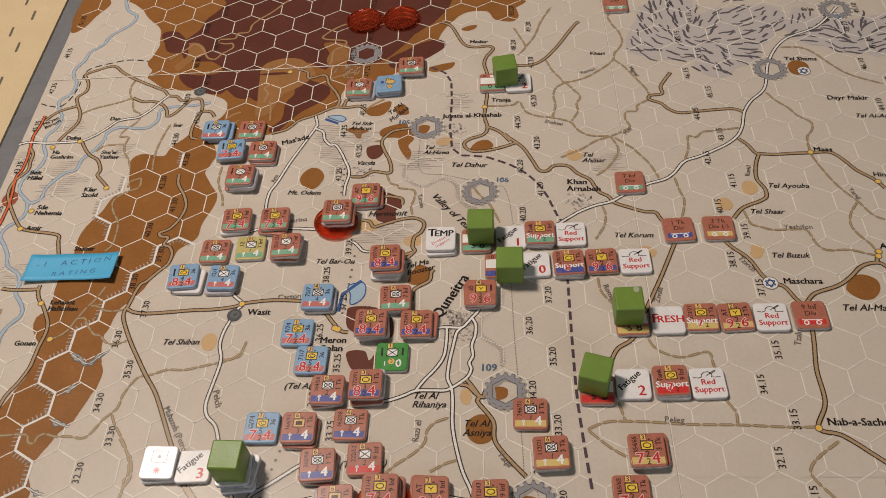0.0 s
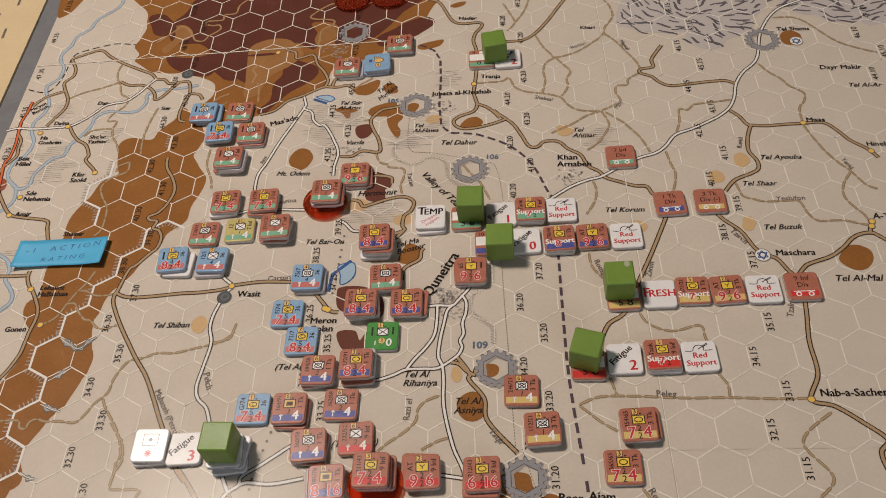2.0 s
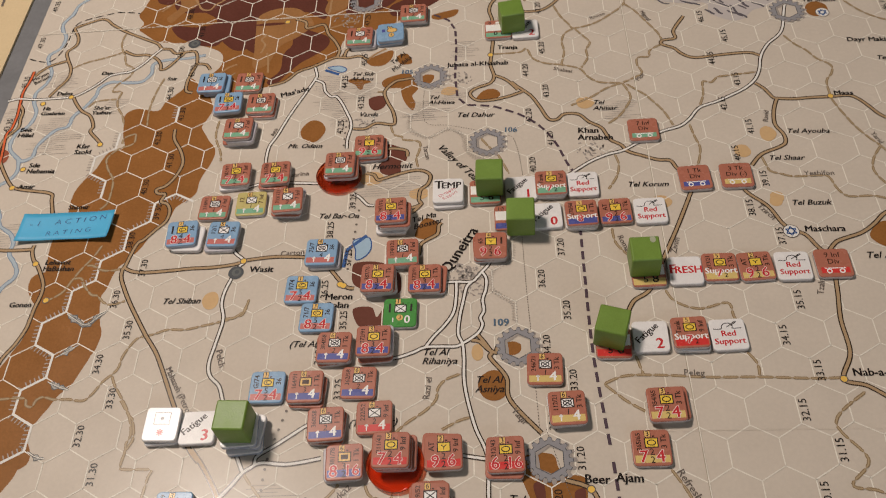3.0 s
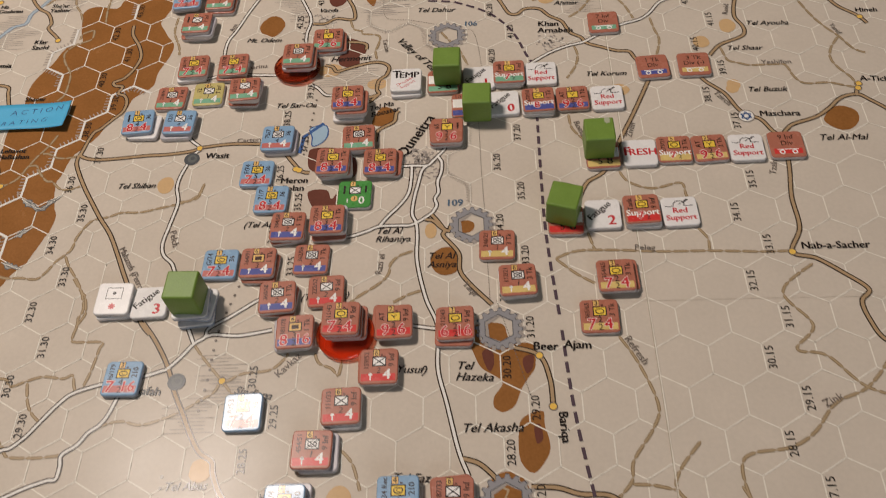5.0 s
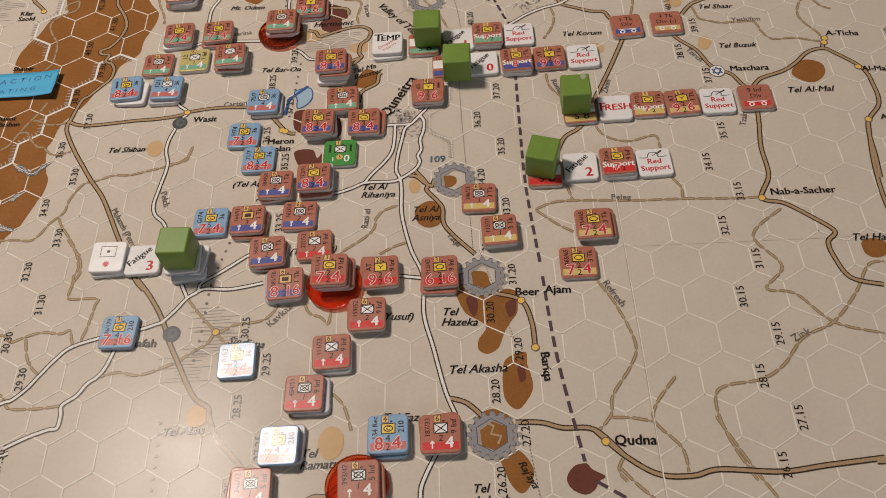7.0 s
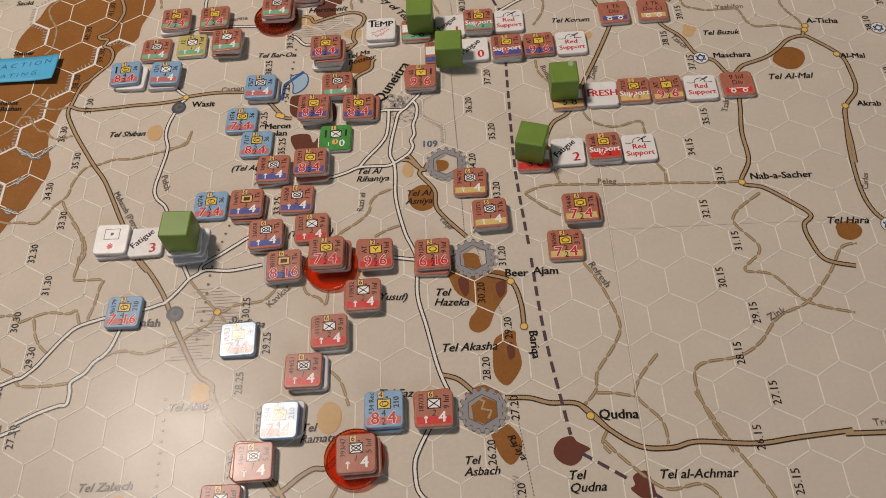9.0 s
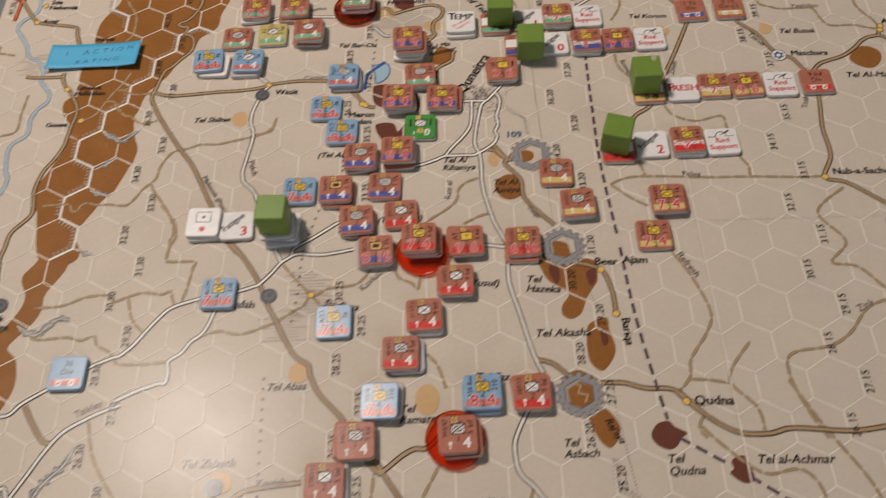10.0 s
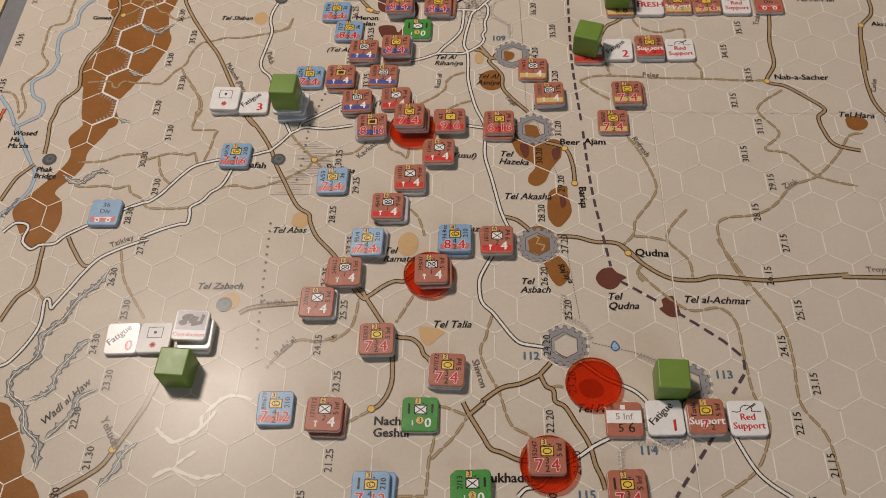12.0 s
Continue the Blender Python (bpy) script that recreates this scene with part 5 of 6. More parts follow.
place_name("Tel Faz", -2.19, -4.75, -3, .26, "i")
place_name("(Tel Fanzir)", -4.23, -0.82, 1, .24, "i")
place_name("Sindiana", -5.36, -2.88, -12, .26, "i")
place_name("Khafah", -7.53, -2.81, -4, .28, "")
place_name("Tel Abas", -6.42, -4.79, -0, .25, "i")
place_name("Tel\nRamatniya", -3.71, -5.38, -0, .26, "i")
place_name("Tel Zabach", -7.97, -6.33, -0, .26, "i")
place_name("Kevish", -6.44, -6.76, 2, .24, "t")
place_name("Refa'el", -5.86, -8.05, 48, .24, "t")
place_name("Tel Talia", -2.51, -7.31, 0, .27, "i")
place_name("Nacha\nGeshur", -3.65, -9.57, 0, .29, "")
place_name("Shivron", -1.63, -8.10, -73, .24, "t")
place_name("112", -0.56, -8.07, 0, .28, "b")
place_name("113", 3.46, -8.49, 0, .28, "b")
place_name("114", 1.74, -10.15, 1, .28, "b")
place_name("115", 0.45, -11.07, 1, .28, "b")
place_name("Jukhadar", -1.30, -10.75, 1, .3, "")
place_name("Tel Fares", 0.53, -9.26, 0, .28, "i")
place_name("Tel\nQudna", 1.36, -6.61, -0, .27, "i")
place_name("Tel al-Achmar", 3.02, -6.68, -2, .27, "i")
place_name("Tel\nAsbach", -0.55, -6.21, -0, .25, "i")
place_name("Raj'aya", 0.30, -5.70, -64, .22, "i")
place_name("Troya", 7.14, -5.91, -0, .22, "t")
place_name("Yehudia", -9.46, -9.50, -56, .27, "t")
place_name("Wadi al Haw", -10.65, -9.65, 51, .26, "i")
place_name("Tzikley", -10.25, -5.19, 25, .22, "t")
place_name("Phak\nBridge", -12.72, -2.90, -1, .24, "")
place_name("Wosed\nHa\nMa'ala", -13.69, -1.70, -1, .24, "")
place_name("Yeshrun", -13.13, -4.36, 68, .22, "t")
border((-2.54, 12.14), (-1.92, 11.43), (-1.88, 8.63), (-0.94, 8.22), (-0.03, 7.69), (0.55, 6.92), (0.86, 6.02), (1.05, 5.63))
border((0.99, 4.01), (0.96, 2.22), (0.96, 0.45), (1.10, -1.64))
border((1.11, -1.83), (1.17, -3.03), (1.27, -4.11), (1.51, -5.82))
border((1.66, -6.17), (2.52, -6.75))
border((2.83, -6.97), (4.12, -8.07), (3.77, -8.90))
border((3.27, -9.81), (2.37, -11.08))
dotted((-5.51, -0.25), (-5.85, -1.52), (-5.91, -2.53), (-6.00, -3.30))
dotted((-6.48, -4.58), (-6.41, -6.79), (-6.35, -7.92))
dotted((-4.86, 8.00), (-4.88, 7.05))
dotted((-4.34, 4.89), (-4.41, 4.08), (-4.51, 3.07))
fine_dotted((1.98, -10.12), (2.39, -9.40))
trench((1.76, -9.95), (1.41, -10.13), (1.42, -10.59), (1.63, -10.81))
trench((1.76, -9.95), (2.32, -10.06), (3.00, -9.94))
fold((2.86, 20.81), (2.86, 4.04), (2.86, -3.70), (2.83, -7.50), (2.84, -15.80))
fold((-14.72, 12.50), (-8.65, 12.47), (-3.61, 12.44), (-3.05, 12.43))
ribbon("fold", [scaled([(1.72, -1.21), (4.81, -1.28), (6.95, -1.34), (15.8, -1.4)])], 0.010 * U, "crease_pale", BOARD, 7, "faint fold line of the map")
tan_road((8.71, 1.68), (8.51, 0.64), (8.42, -0.33), (8.47, -1.04), (8.72, -1.51), (9.14, -1.76))
tan_road((6.58, -6.09), (7.54, -6.11), (8.17, -6.11))
tan_road((-0.88, 9.41), (-0.75, 9.34), (-0.61, 9.25), (-0.44, 9.07), (-0.25, 8.78))
trail((-10.97, 13.22), (-10.47, 13.75), (-10.32, 13.94), (-10.07, 13.82), (-9.87, 13.50), (-9.71, 13.20), (-9.45, 13.13), (-9.30, 13.36), (-9.13, 13.49), (-8.97, 13.67), (-9.04, 13.87), (-9.26, 13.87), (-9.50, 13.97), (-9.43, 14.11), (-8.98, 14.12), (-8.93, 14.37), (-8.58, 14.42), (-8.51, 14.79), (-8.29, 15.08), (-7.89, 15.47), (-7.31, 16.22))
trail((-4.21, 14.76), (-4.75, 14.56), (-5.44, 14.50), (-6.03, 14.01), (-5.95, 13.81), (-5.34, 13.68), (-5.32, 13.44), (-5.64, 13.22), (-5.68, 12.70), (-5.73, 12.53))
trail((-5.17, 10.58), (-4.99, 10.90), (-4.57, 11.13), (-4.21, 11.15))
trail((-7.58, 10.98), (-7.50, 11.32), (-7.63, 11.59), (-7.47, 11.76))
trail((-7.40, 10.97), (-7.33, 10.70), (-7.27, 10.12))
trail((-8.68, 10.22), (-8.45, 10.45), (-8.22, 10.56))
trail((-5.73, 11.73), (-5.60, 11.87), (-5.40, 11.95), (-4.99, 12.10), (-4.77, 12.03))
village(-6.93, 12.29)
hill("dark", -7.44, 12.26, 0.36, 0.05)
cliff((-11.13, 8.08), (-11.13, 7.51), (-11.63, 7.22), (-11.63, 6.64), (-11.13, 6.35), (-11.13, 5.77))
cliff((-9.63, 8.95), (-9.63, 8.95), (-9.63, 8.37))
cliff((-9.63, 5.49), (-9.13, 5.77), (-8.63, 5.49))
cliff((-9.63, 5.49), (-9.63, 4.91), (-10.13, 4.62), (-10.13, 4.04), (-10.63, 3.75), (-10.63, 3.17), (-11.13, 2.89), (-11.13, 2.31), (-11.63, 2.02), (-11.63, 1.44), (-11.13, 1.16), (-11.13, 0.58), (-11.63, 0.29), (-11.63, -0.29), (-11.13, -0.58), (-11.13, -1.16), (-11.63, -1.44))
hatching(-2.76, 8.29)
hatching(-3.15, 5.63)
hatching(-5.62, -2.34)
hatching(-6.11, -3.39)
hatching(-12.81, 4.86)
hatching(-13.07, 8.55)
hatching(-4.50, 9.21)
hatching(2.41, 7.85)
hatching(-13.38, 4.71)
hatching(-5.54, -2.82)
hatching(-5.38, 9.50, 0.8, 10)
hatching(-5.18, 8.80, 0.9, 10)
hatching(-4.98, 8.15, 0.7, 8)
hatching(-12.98, 7.83, 1.2, 10)
hatching(-14.38, 9.08, 0.8, 8)
hatching(-11.47, 9.18, 0.8, 8)
hatching(-13.26, 10.36, 0.9, 8)
hatching(-2.01, 8.79, 0.8, 8)
hatching(-2.67, 8.09, 1.0, 6)
hatching(-3.97, 5.67, 1.1, 9)
hatching(-1.72, 10.60, 0.75, 9)
urban_blocks(-4.40, 7.86)
urban_blocks(-1.82, 9.31)
urban_blocks(1.48, 6.47)
urban_blocks(-1.75, 2.93)
urban_blocks(-1.84, 2.76)
urban_blocks(-1.61, 2.56)
urban_blocks(-1.56, 2.80)
urban_blocks(-5.12, 12.15)



def neighbour_sheet():
    """The next map sheet, past a strip of bare table."""
    x0, x1, y0, y1 = -34.0, -15.44, -8.0, 24.0
    sheet = tagged(new("map_sheet", box_mesh("map_sheet", x0 * U, x1 * U, y0 * U, y1 * U, -0.0012, 0.0, M["sheet"])), "pale yellow printed map sheet beside the game map", "map sheet")
    put("sea", field_mesh("sea", area([(-16.2, -7.5), (-15.7, -7.5), (-15.7, 5.6), (-16.4, 6.2), (-18, 6.0), (-22, 5.0), (-22, -7.0)], 0.1), "sea"), sheet, 8, "pale blue printed water")
    for i in range(14):
        put("hex_number_bar", flat("hex_number_bar", rect(0.08 * U, 0.5 * U), M["soft"]), sheet, 10, m=pose((-16.9 + 0.5 * (i % 2)) * U, (6.5 + i * 0.87) * U, 0, 0, 0, 3))
    ribbon("road", [smooth_line(scaled([(-15.7, 9.3), (-16.1, 9.0), (-16.2, 8.4), (-17.0, 8.0)]))], 0.06 * U, "track", sheet, 9, "printed track")


neighbour_sheet()


# ---- counters ----


def square(w, h):
    return rect(w * SIDE, h * SIDE)


CORES = {}
tilt = random.Random(21)


def counter_body(key, core):
    if (key, core) not in CORES:
        CORES[key, core] = (
            slab("core", SIDE, SIDE, 0.0016, [(0.00025, 0), (0, 0.00025), (0, THICK - 0.0006), (0.00004, THICK - 0.00045)], M[core]),
            slab("face", SIDE, SIDE, 0.0016, [(0.00002, THICK - 0.00045), (0.00002, THICK - 0.00036), (0.00014, THICK - 0.00012), (0.00040, THICK)], M[key]))
    return CORES[key, core]


# counters that are warped or lie on a crumb: their tilt about x and y
UNEVEN = {(-4.66, -9.49): (-2.2, 2.4), (-8.14, -0.76): (2.6, 0.6), (-7.40, -0.82): (-1.0, 1.8), (-4.07, -5.26): (1.0, -4.0), (-5.08, -3.39): (2.8, -2.0), (-7.62, -2.57): (-1.2, -1.0),
          (-9.36, -7.70): (2.2, 0.2), (-8.63, -7.69): (-2.2, -2.4), (-7.79, -7.50): (-2.2, 2.6), (-5.09, -6.84): (1.2, 1.2), (-5.73, -9.32): (1.6, 2.0)}


def counter(x, y, z, yaw, key, core, label, group="counters on the map"):
    ob = tagged(new("counter"), label, "counter", group)
    rx, ry = UNEVEN.get((x, y), (tilt.uniform(-0.45, 0.45), tilt.uniform(-0.45, 0.45)))
    ob.matrix_world = Matrix.Translation((x * U, y * U, z + 0.00005 + 0.00008 * (abs(rx) + abs(ry)))) @ pose(0, 0, 0, rx, ry, 0) @ pose(0, 0, 0, 0, 0, yaw)
    a, b = counter_body(key, core)
    child("core", a, ob)
    child("face", b, ob)
    return ob


SHAPES = {}


def mark(ob, name, shape, key, x, y, layer, turn=0, label=""):
    """A printed shape on a counter's face; x and y in sides of the counter."""
    k = (name, shape, key)
    if k not in SHAPES:
        kind, *v = shape
        if kind == "rect":
            SHAPES[k] = flat(name, square(*v), M[key])
        elif kind == "oval":
            SHAPES[k] = flat(name, oval(v[0] * SIDE, v[1] * SIDE), M[key])
        elif kind == "lines":
            vv, ff = [], []
            for x0, y0, x1, y1 in zip(v[1::4], v[2::4], v[3::4], v[4::4]):
                strip(vv, ff, [Vector((x0, y0)) * SIDE, Vector((x1, y1)) * SIDE], v[0] * SIDE)
            SHAPES[k] = mesh_of(name, vv, ff, M[key])
    return child(name, SHAPES[k], ob, pose(x * SIDE, y * SIDE, THICK + 0.000012 * layer, 0, 0, turn), label)


def words(ob, text, key, x, y, size, layer, turn=0, bold=0.0, shear=0.0):
    return child("writing", letters(text, M[key], shear, bold), ob, pose(x * SIDE, y * SIDE, THICK + 0.000012 * layer, 0, 0, turn) @ Matrix.Scale(size * SIDE, 4))


def digit(ob, text, x, y, size, fill="num", halo="halo"):
    words(ob, text, halo, x, y, size, 5, bold=0.046)
    words(ob, text, fill, x, y, size, 6, bold=0.014)


def side_words(ob, left, right, ink_key="ksoft"):
    for text, x, bars in ((left, -0.31, 0.34), (right, 0.33, 0.28)):
        if text:
            words(ob, text, ink_key, x, 0.16, 0.21 if len(text) < 6 else 0.18, 3, 90, bold=0.026)
        else:
            mark(ob, "writing_bar", ("rect", bars * 0.9, 0.06), ink_key, x, 0.16, 3, 90)


def symbol(ob, kind, y=0.13):
    """The unit's box: infantry cross, mechanised oval and cross, tank oval, gun."""
    fill = {"X": "w", "M": "w", "T": "y", "AT": "y", "G": "w", "A": "box", "R": "y"}[kind]
    mark(ob, "symbol_frame", ("rect", 0.36, 0.28), "k", 0.01, y, 2)
    mark(ob, "symbol_box", ("rect", 0.305, 0.225), fill, 0.01, y, 3)
    if kind in "XMG":
        mark(ob, "symbol_cross", ("lines", 0.026, -0.15, -0.112, 0.15, 0.112, -0.15, 0.112, 0.15, -0.112), "k", 0.01, y, 4)
    if kind in "MTR":
        mark(ob, "symbol_oval", ("oval", 0.12, 0.085), "k", 0.01, y, 5)
        mark(ob, "symbol_oval", ("oval", 0.092, 0.058), "w" if kind == "M" else "y", 0.01, y, 6)
        if kind == "M":
            mark(ob, "symbol_cross", ("lines", 0.026, -0.07, -0.05, 0.07, 0.05, -0.07, 0.05, 0.07, -0.05), "k", 0.01, y, 7)
        if kind == "R":
            words(ob, "C", "k", 0.01, y, 0.15, 7, bold=0.02)
    if kind == "AT":
        mark(ob, "symbol_mark", ("lines", 0.024, 0.0, -0.06, 0.0, 0.0, 0.0, 0.0, -0.07, 0.06, 0.0, 0.0, 0.07, 0.06), "k", 0.01, y, 5)
    if kind == "A":
        mark(ob, "symbol_mark", ("rect", 0.19, 0.13), "ksoft", 0.01, y, 4)


CORE_OF = {"c_grey": "c_core", "c_red": "c_core_red", "c_blue": "c_core_blue", "c_white": "c_core", "c_green": "c_core", "c_yel": "c_core"}
BANDS = {"g": ("b_green", "green"), "b": ("b_blue", "blue"), "r": ("b_red", "red"), "y": ("b_yel", "yellow"), "p": ("b_pink", "pink"), "": (None, "")}
BASES = {"r": ("c_red", "red-brown"), "b": ("c_blue", "light blue"), "g": ("c_green", "green"), "y": ("c_yel", "olive yellow"), "w": ("c_white", "white")}
KINDS = {"X": "infantry", "M": "mechanised infantry", "T": "tank", "AT": "anti-tank", "A": "artillery", "G": "garrison", "R": "tank"}
jitter = random.Random(11)


def stack_under(x, y, n, base, z0, spread=0.085):
    """The plain counters below the top one of a stack; gives the height reached."""
    for i in range(n):
        key = base if jitter.random() < 0.5 else jitter.choice(("c_grey", "c_grey", "c_white", base))
        dx, dy = jitter.uniform(-spread, spread * 1.6), jitter.uniform(-spread, spread)
        counter(x + dx, y + dy, z0 + i * THICK, jitter.uniform(-5, 5), key, CORE_OF[key], "%s card counter lying under another in a stack" % ({"c_white": "white", "c_grey": "pale grey"}.get(key, "coloured")), "stacked counters")
    return z0 + n * THICK


def unit(x, y, n, base, band, kind, left="", right="", top="6", big=("", "", "4"), mid="2", z0=0.0, yaw=None):
    key, word = BASES[base]
    z = stack_under(x, y, n - 1, key, z0)
    yaw = jitter.uniform(-2.5, 2.5) if yaw is None else yaw
    ob = counter(x, y, z, yaw, key, CORE_OF[key], "%s card %s counter%s" % (word, KINDS[kind], " with a %s band" % BANDS[band][1] if band else ""))
    if band:
        mark(ob, "band", ("rect", 0.88, 0.20), BANDS[band][0], 0.0, -0.315, 1)
    mark(ob, "step_box", ("rect", 0.17, 0.19), "k", -0.07, 0.375, 1)
    mark(ob, "step_box", ("rect", 0.145, 0.165), "box", -0.07, 0.375, 2)
    words(ob, top, "k", -0.07, 0.375, 0.20, 4, bold=0.01)
    mark(ob, "step_tick", ("rect", 0.06, 0.04), "ksoft", 0.08, 0.31, 2)
    symbol(ob, kind)
    side_words(ob, left, right, "k" if base in "bg" else "ksoft")
    if kind in ("X", "M") or (kind == "A" and not big[0]):
        mark(ob, "arrow", ("lines", 0.035, 0, -0.10, 0, 0.08, -0.045, 0.03, 0.0, 0.09, 0.045, 0.03, 0.0, 0.09), "w", -0.2, -0.29, 4)
        words(ob, mid, "k", 0.0, -0.13, 0.23, 4, shear=0.15)
        words(ob, big[2], "w", 0.22, -0.25, 0.40, 5, bold=0.03)
    elif kind == "G":
        mark(ob, "arrow", ("lines", 0.03, 0, -0.08, 0, 0.07), "w", -0.2, -0.25, 4)
        mark(ob, "badge", ("oval", 0.10, 0.10), "box", 0.0, -0.18, 3)
        words(ob, "3", "k", 0.0, -0.18, 0.20, 4)
        words(ob, "0", "w", 0.22, -0.26, 0.38, 5, bold=0.02)
    else:
        digit(ob, big[0], -0.22 if len(big[2]) < 2 else -0.28, -0.26, 0.46)
        words(ob, mid, "k", 0.0, -0.13, 0.26, 7)
        words(ob, big[1] or "2", "k", 0.0, -0.35, 0.26, 7)
        digit(ob, big[2], 0.21, -0.26, 0.46 if len(big[2]) < 2 else 0.42)
    return ob


def commando(x, y, yaw):
    z = stack_under(x, y, 1, "c_blue", 0.0)
    ob = counter(x, y, z, yaw, "c_blue", CORE_OF["c_blue"], "light blue card counter with a yellow oval bird symbol")
    mark(ob, "symbol_edge", ("oval", 0.205, 0.135), "k", 0.05, 0.08, 2)
    mark(ob, "symbol", ("oval", 0.180, 0.110), "box", 0.05, 0.08, 3)
    mark(ob, "wing_edge", ("lines", 0.10, -0.02, 0.12, -0.10, 0.32, 0.04, 0.16, 0.00, 0.30), "k", 0.0, 0.0, 2)
    mark(ob, "wing", ("lines", 0.05, -0.02, 0.12, -0.095, 0.305, 0.04, 0.16, 0.003, 0.285), "box", 0.0, 0.0, 3)
    mark(ob, "size_mark", ("rect", 0.13, 0.16), "b_blue", -0.27, 0.09, 2)
    mark(ob, "badge_edge", ("oval", 0.115, 0.125), "k", 0.02, -0.19, 2)
    mark(ob, "badge", ("oval", 0.100, 0.110), "box", 0.02, -0.19, 3)
    words(ob, "4", "k", 0.02, -0.19, 0.20, 4)
    return ob


def fatigue(x, y, number, z=0.0, yaw=0.0):
    ob = counter(x, y, z, yaw, "c_white", "c_core", "white fatigue marker with a dark red number", "markers")
    words(ob, "Fatigue", "k", -0.10, 0.10, 0.285, 2, 42, bold=0.03)
    words(ob, number, "num", 0.23, -0.25, 0.46, 2, bold=0.03)
    return ob


def red_support(x, y, z=0.0, yaw=0.0):
    ob = counter(x, y, z, yaw, "c_white", "c_core", "white marker with red writing and a line drawing", "markers")
    words(ob, "Red\nSupport", "num", 0.0, -0.06, 0.26, 2, bold=0.03)
    gun = [(-0.40, 0.16), (-0.26, 0.14), (-0.17, 0.16), (-0.15, 0.25), (-0.08, 0.32), (0.03, 0.335), (0.12, 0.30), (0.15, 0.22), (0.12, 0.16), (0.24, 0.15), (0.38, 0.16)]
    dart = [(-0.02, 0.20), (0.08, 0.27), (0.24, 0.38), (0.27, 0.36), (0.10, 0.25)]
    lines = [v for run in (gun, dart) for a, b in zip(run, run[1:]) for v in (*a, *b)]
    mark(ob, "drawing", ("lines", 0.024, *lines), "k", 0.0, 0.02, 2)
    return ob


def support(x, y, n, band, left, right, number="7", small="2", z0=0.0):
    z = stack_under(x, y, n - 1, "c_white", z0, 0.03)
    ob = counter(x, y, z, jitter.uniform(-2, 2), "c_red", "c_core_red", "red-brown card support counter with a %s band" % (BANDS[band][1] or "plain"), "support counters")
    if band:
        mark(ob, "band", ("rect", 0.88, 0.24), BANDS[band][0], 0, -0.32, 1)
    mark(ob, "step_box", ("rect", 0.17, 0.17), "box", -0.04, 0.38, 2)
    words(ob, "5", "k", -0.04, 0.38, 0.2, 3)
    symbol(ob, "T", 0.15)
    side_words(ob, left, right)
    words(ob, "Support", "w", 0.0, -0.15, 0.285, 3, bold=0.03)
    digit(ob, number, -0.06, -0.25, 0.36)
    words(ob, small, "k", 0.13, -0.32, 0.22, 7)
    return ob


def division(x, y, text, band, base="c_red"):
    ob = counter(x, y, 0.0, jitter.uniform(-1.5, 1.5), base, CORE_OF[base], "card division counter with a wheeled wagon sign", "division counters")
    words(ob, text, "k" if base == "c_blue" else "ksoft", 0.0, 0.19, 0.25, 2, bold=0.012)
    mark(ob, "band", ("rect", 0.80, 0.20), band, 0, -0.27, 1)
    for dx in (-0.18, 0.18):
        mark(ob, "wheel", ("oval", 0.085, 0.085), "w", dx, -0.30, 2)
        mark(ob, "hub", ("oval", 0.045, 0.045), band, dx, -0.30, 3)
    mark(ob, "wagon", ("lines", 0.03, -0.3, -0.20, 0.3, -0.20), "w", 0, 0, 2)
    return ob


def headquarters(x, y, band, number, small="", yaw=0.0):
    ob = counter(x, y, 0.0, yaw, "c_red", "c_core_red", "red and white headquarters counter with large numbers", "headquarters counters")
    mark(ob, "white_band", ("rect", 0.93, 0.36), "w", 0, 0.07, 1)
    mark(ob, "band", ("rect", 0.93, 0.22), band, 0, -0.33, 1)
    words(ob, number[0], "k", -0.10, -0.26, 0.32, 3, bold=0.01)
    words(ob, number[1], "k", 0.18, -0.25, 0.40, 3, bold=0.01)
    words(ob, number[2], "k", -0.3, 0.34, 0.22, 3)
    mark(ob, "die_sign", ("rect", 0.13, 0.13), "w", -0.02, 0.34, 2)
    if small:
        words(ob, small, "c_core_dark", 0.0, 0.07, 0.26, 3, bold=0.01)
    return ob


def die_marker(x, y, z=0.0, yaw=0.0):
    ob = counter(x, y, z, yaw, "c_white", "c_core", "white marker with a die face and a red burst", "markers")
    mark(ob, "die_frame", ("rect", 0.46, 0.36), "k", 0, 0.16, 1)
    mark(ob, "die_face", ("rect", 0.42, 0.32), "c_white", 0, 0.16, 2)
    mark(ob, "pip", ("oval", 0.05, 0.05), "k", 0, 0.16, 3)
    mark(ob, "burst", ("lines", 0.04, -0.1, 0, 0.1, 0, 0, -0.1, 0, 0.1, -0.07, -0.07, 0.07, 0.07, -0.07, 0.07, 0.07, -0.07), "num", 0, -0.25, 2)
    return ob


# headquarters rows, division signs and support lines: x, y in hexes
unit(-3.13, 12.04, 2, "r", "g", "M", right="7 Inf")
unit(-4.66, 11.16, 2, "r", "g", "X", right="7 Inf")
commando(-3.76, 11.25, 3)
unit(-8.76, 9.63, 2, "b", "p", "M", right="36", mid="1")
unit(-7.73, 9.67, 1, "r", "g", "M", right="7 Inf")
unit(-8.16, 8.79, 2, "b", "p", "R", right="36", big=("7", "2", "4"), mid="5")
unit(-7.24, 8.67, 2, "r", "g", "M", right="7 Inf", mid="1")
unit(-7.69, 7.65, 3, "r", "g", "X", right="7 Inf")
unit(-4.16, 6.84, 2, "r", "g", "AT", "AT", "7 Inf", "2", ("9", "2", "6"))
unit(-4.82, 6.07, 3, "r", "g", "M", "129/121", "7 Inf", mid="1", z0=0.0021)
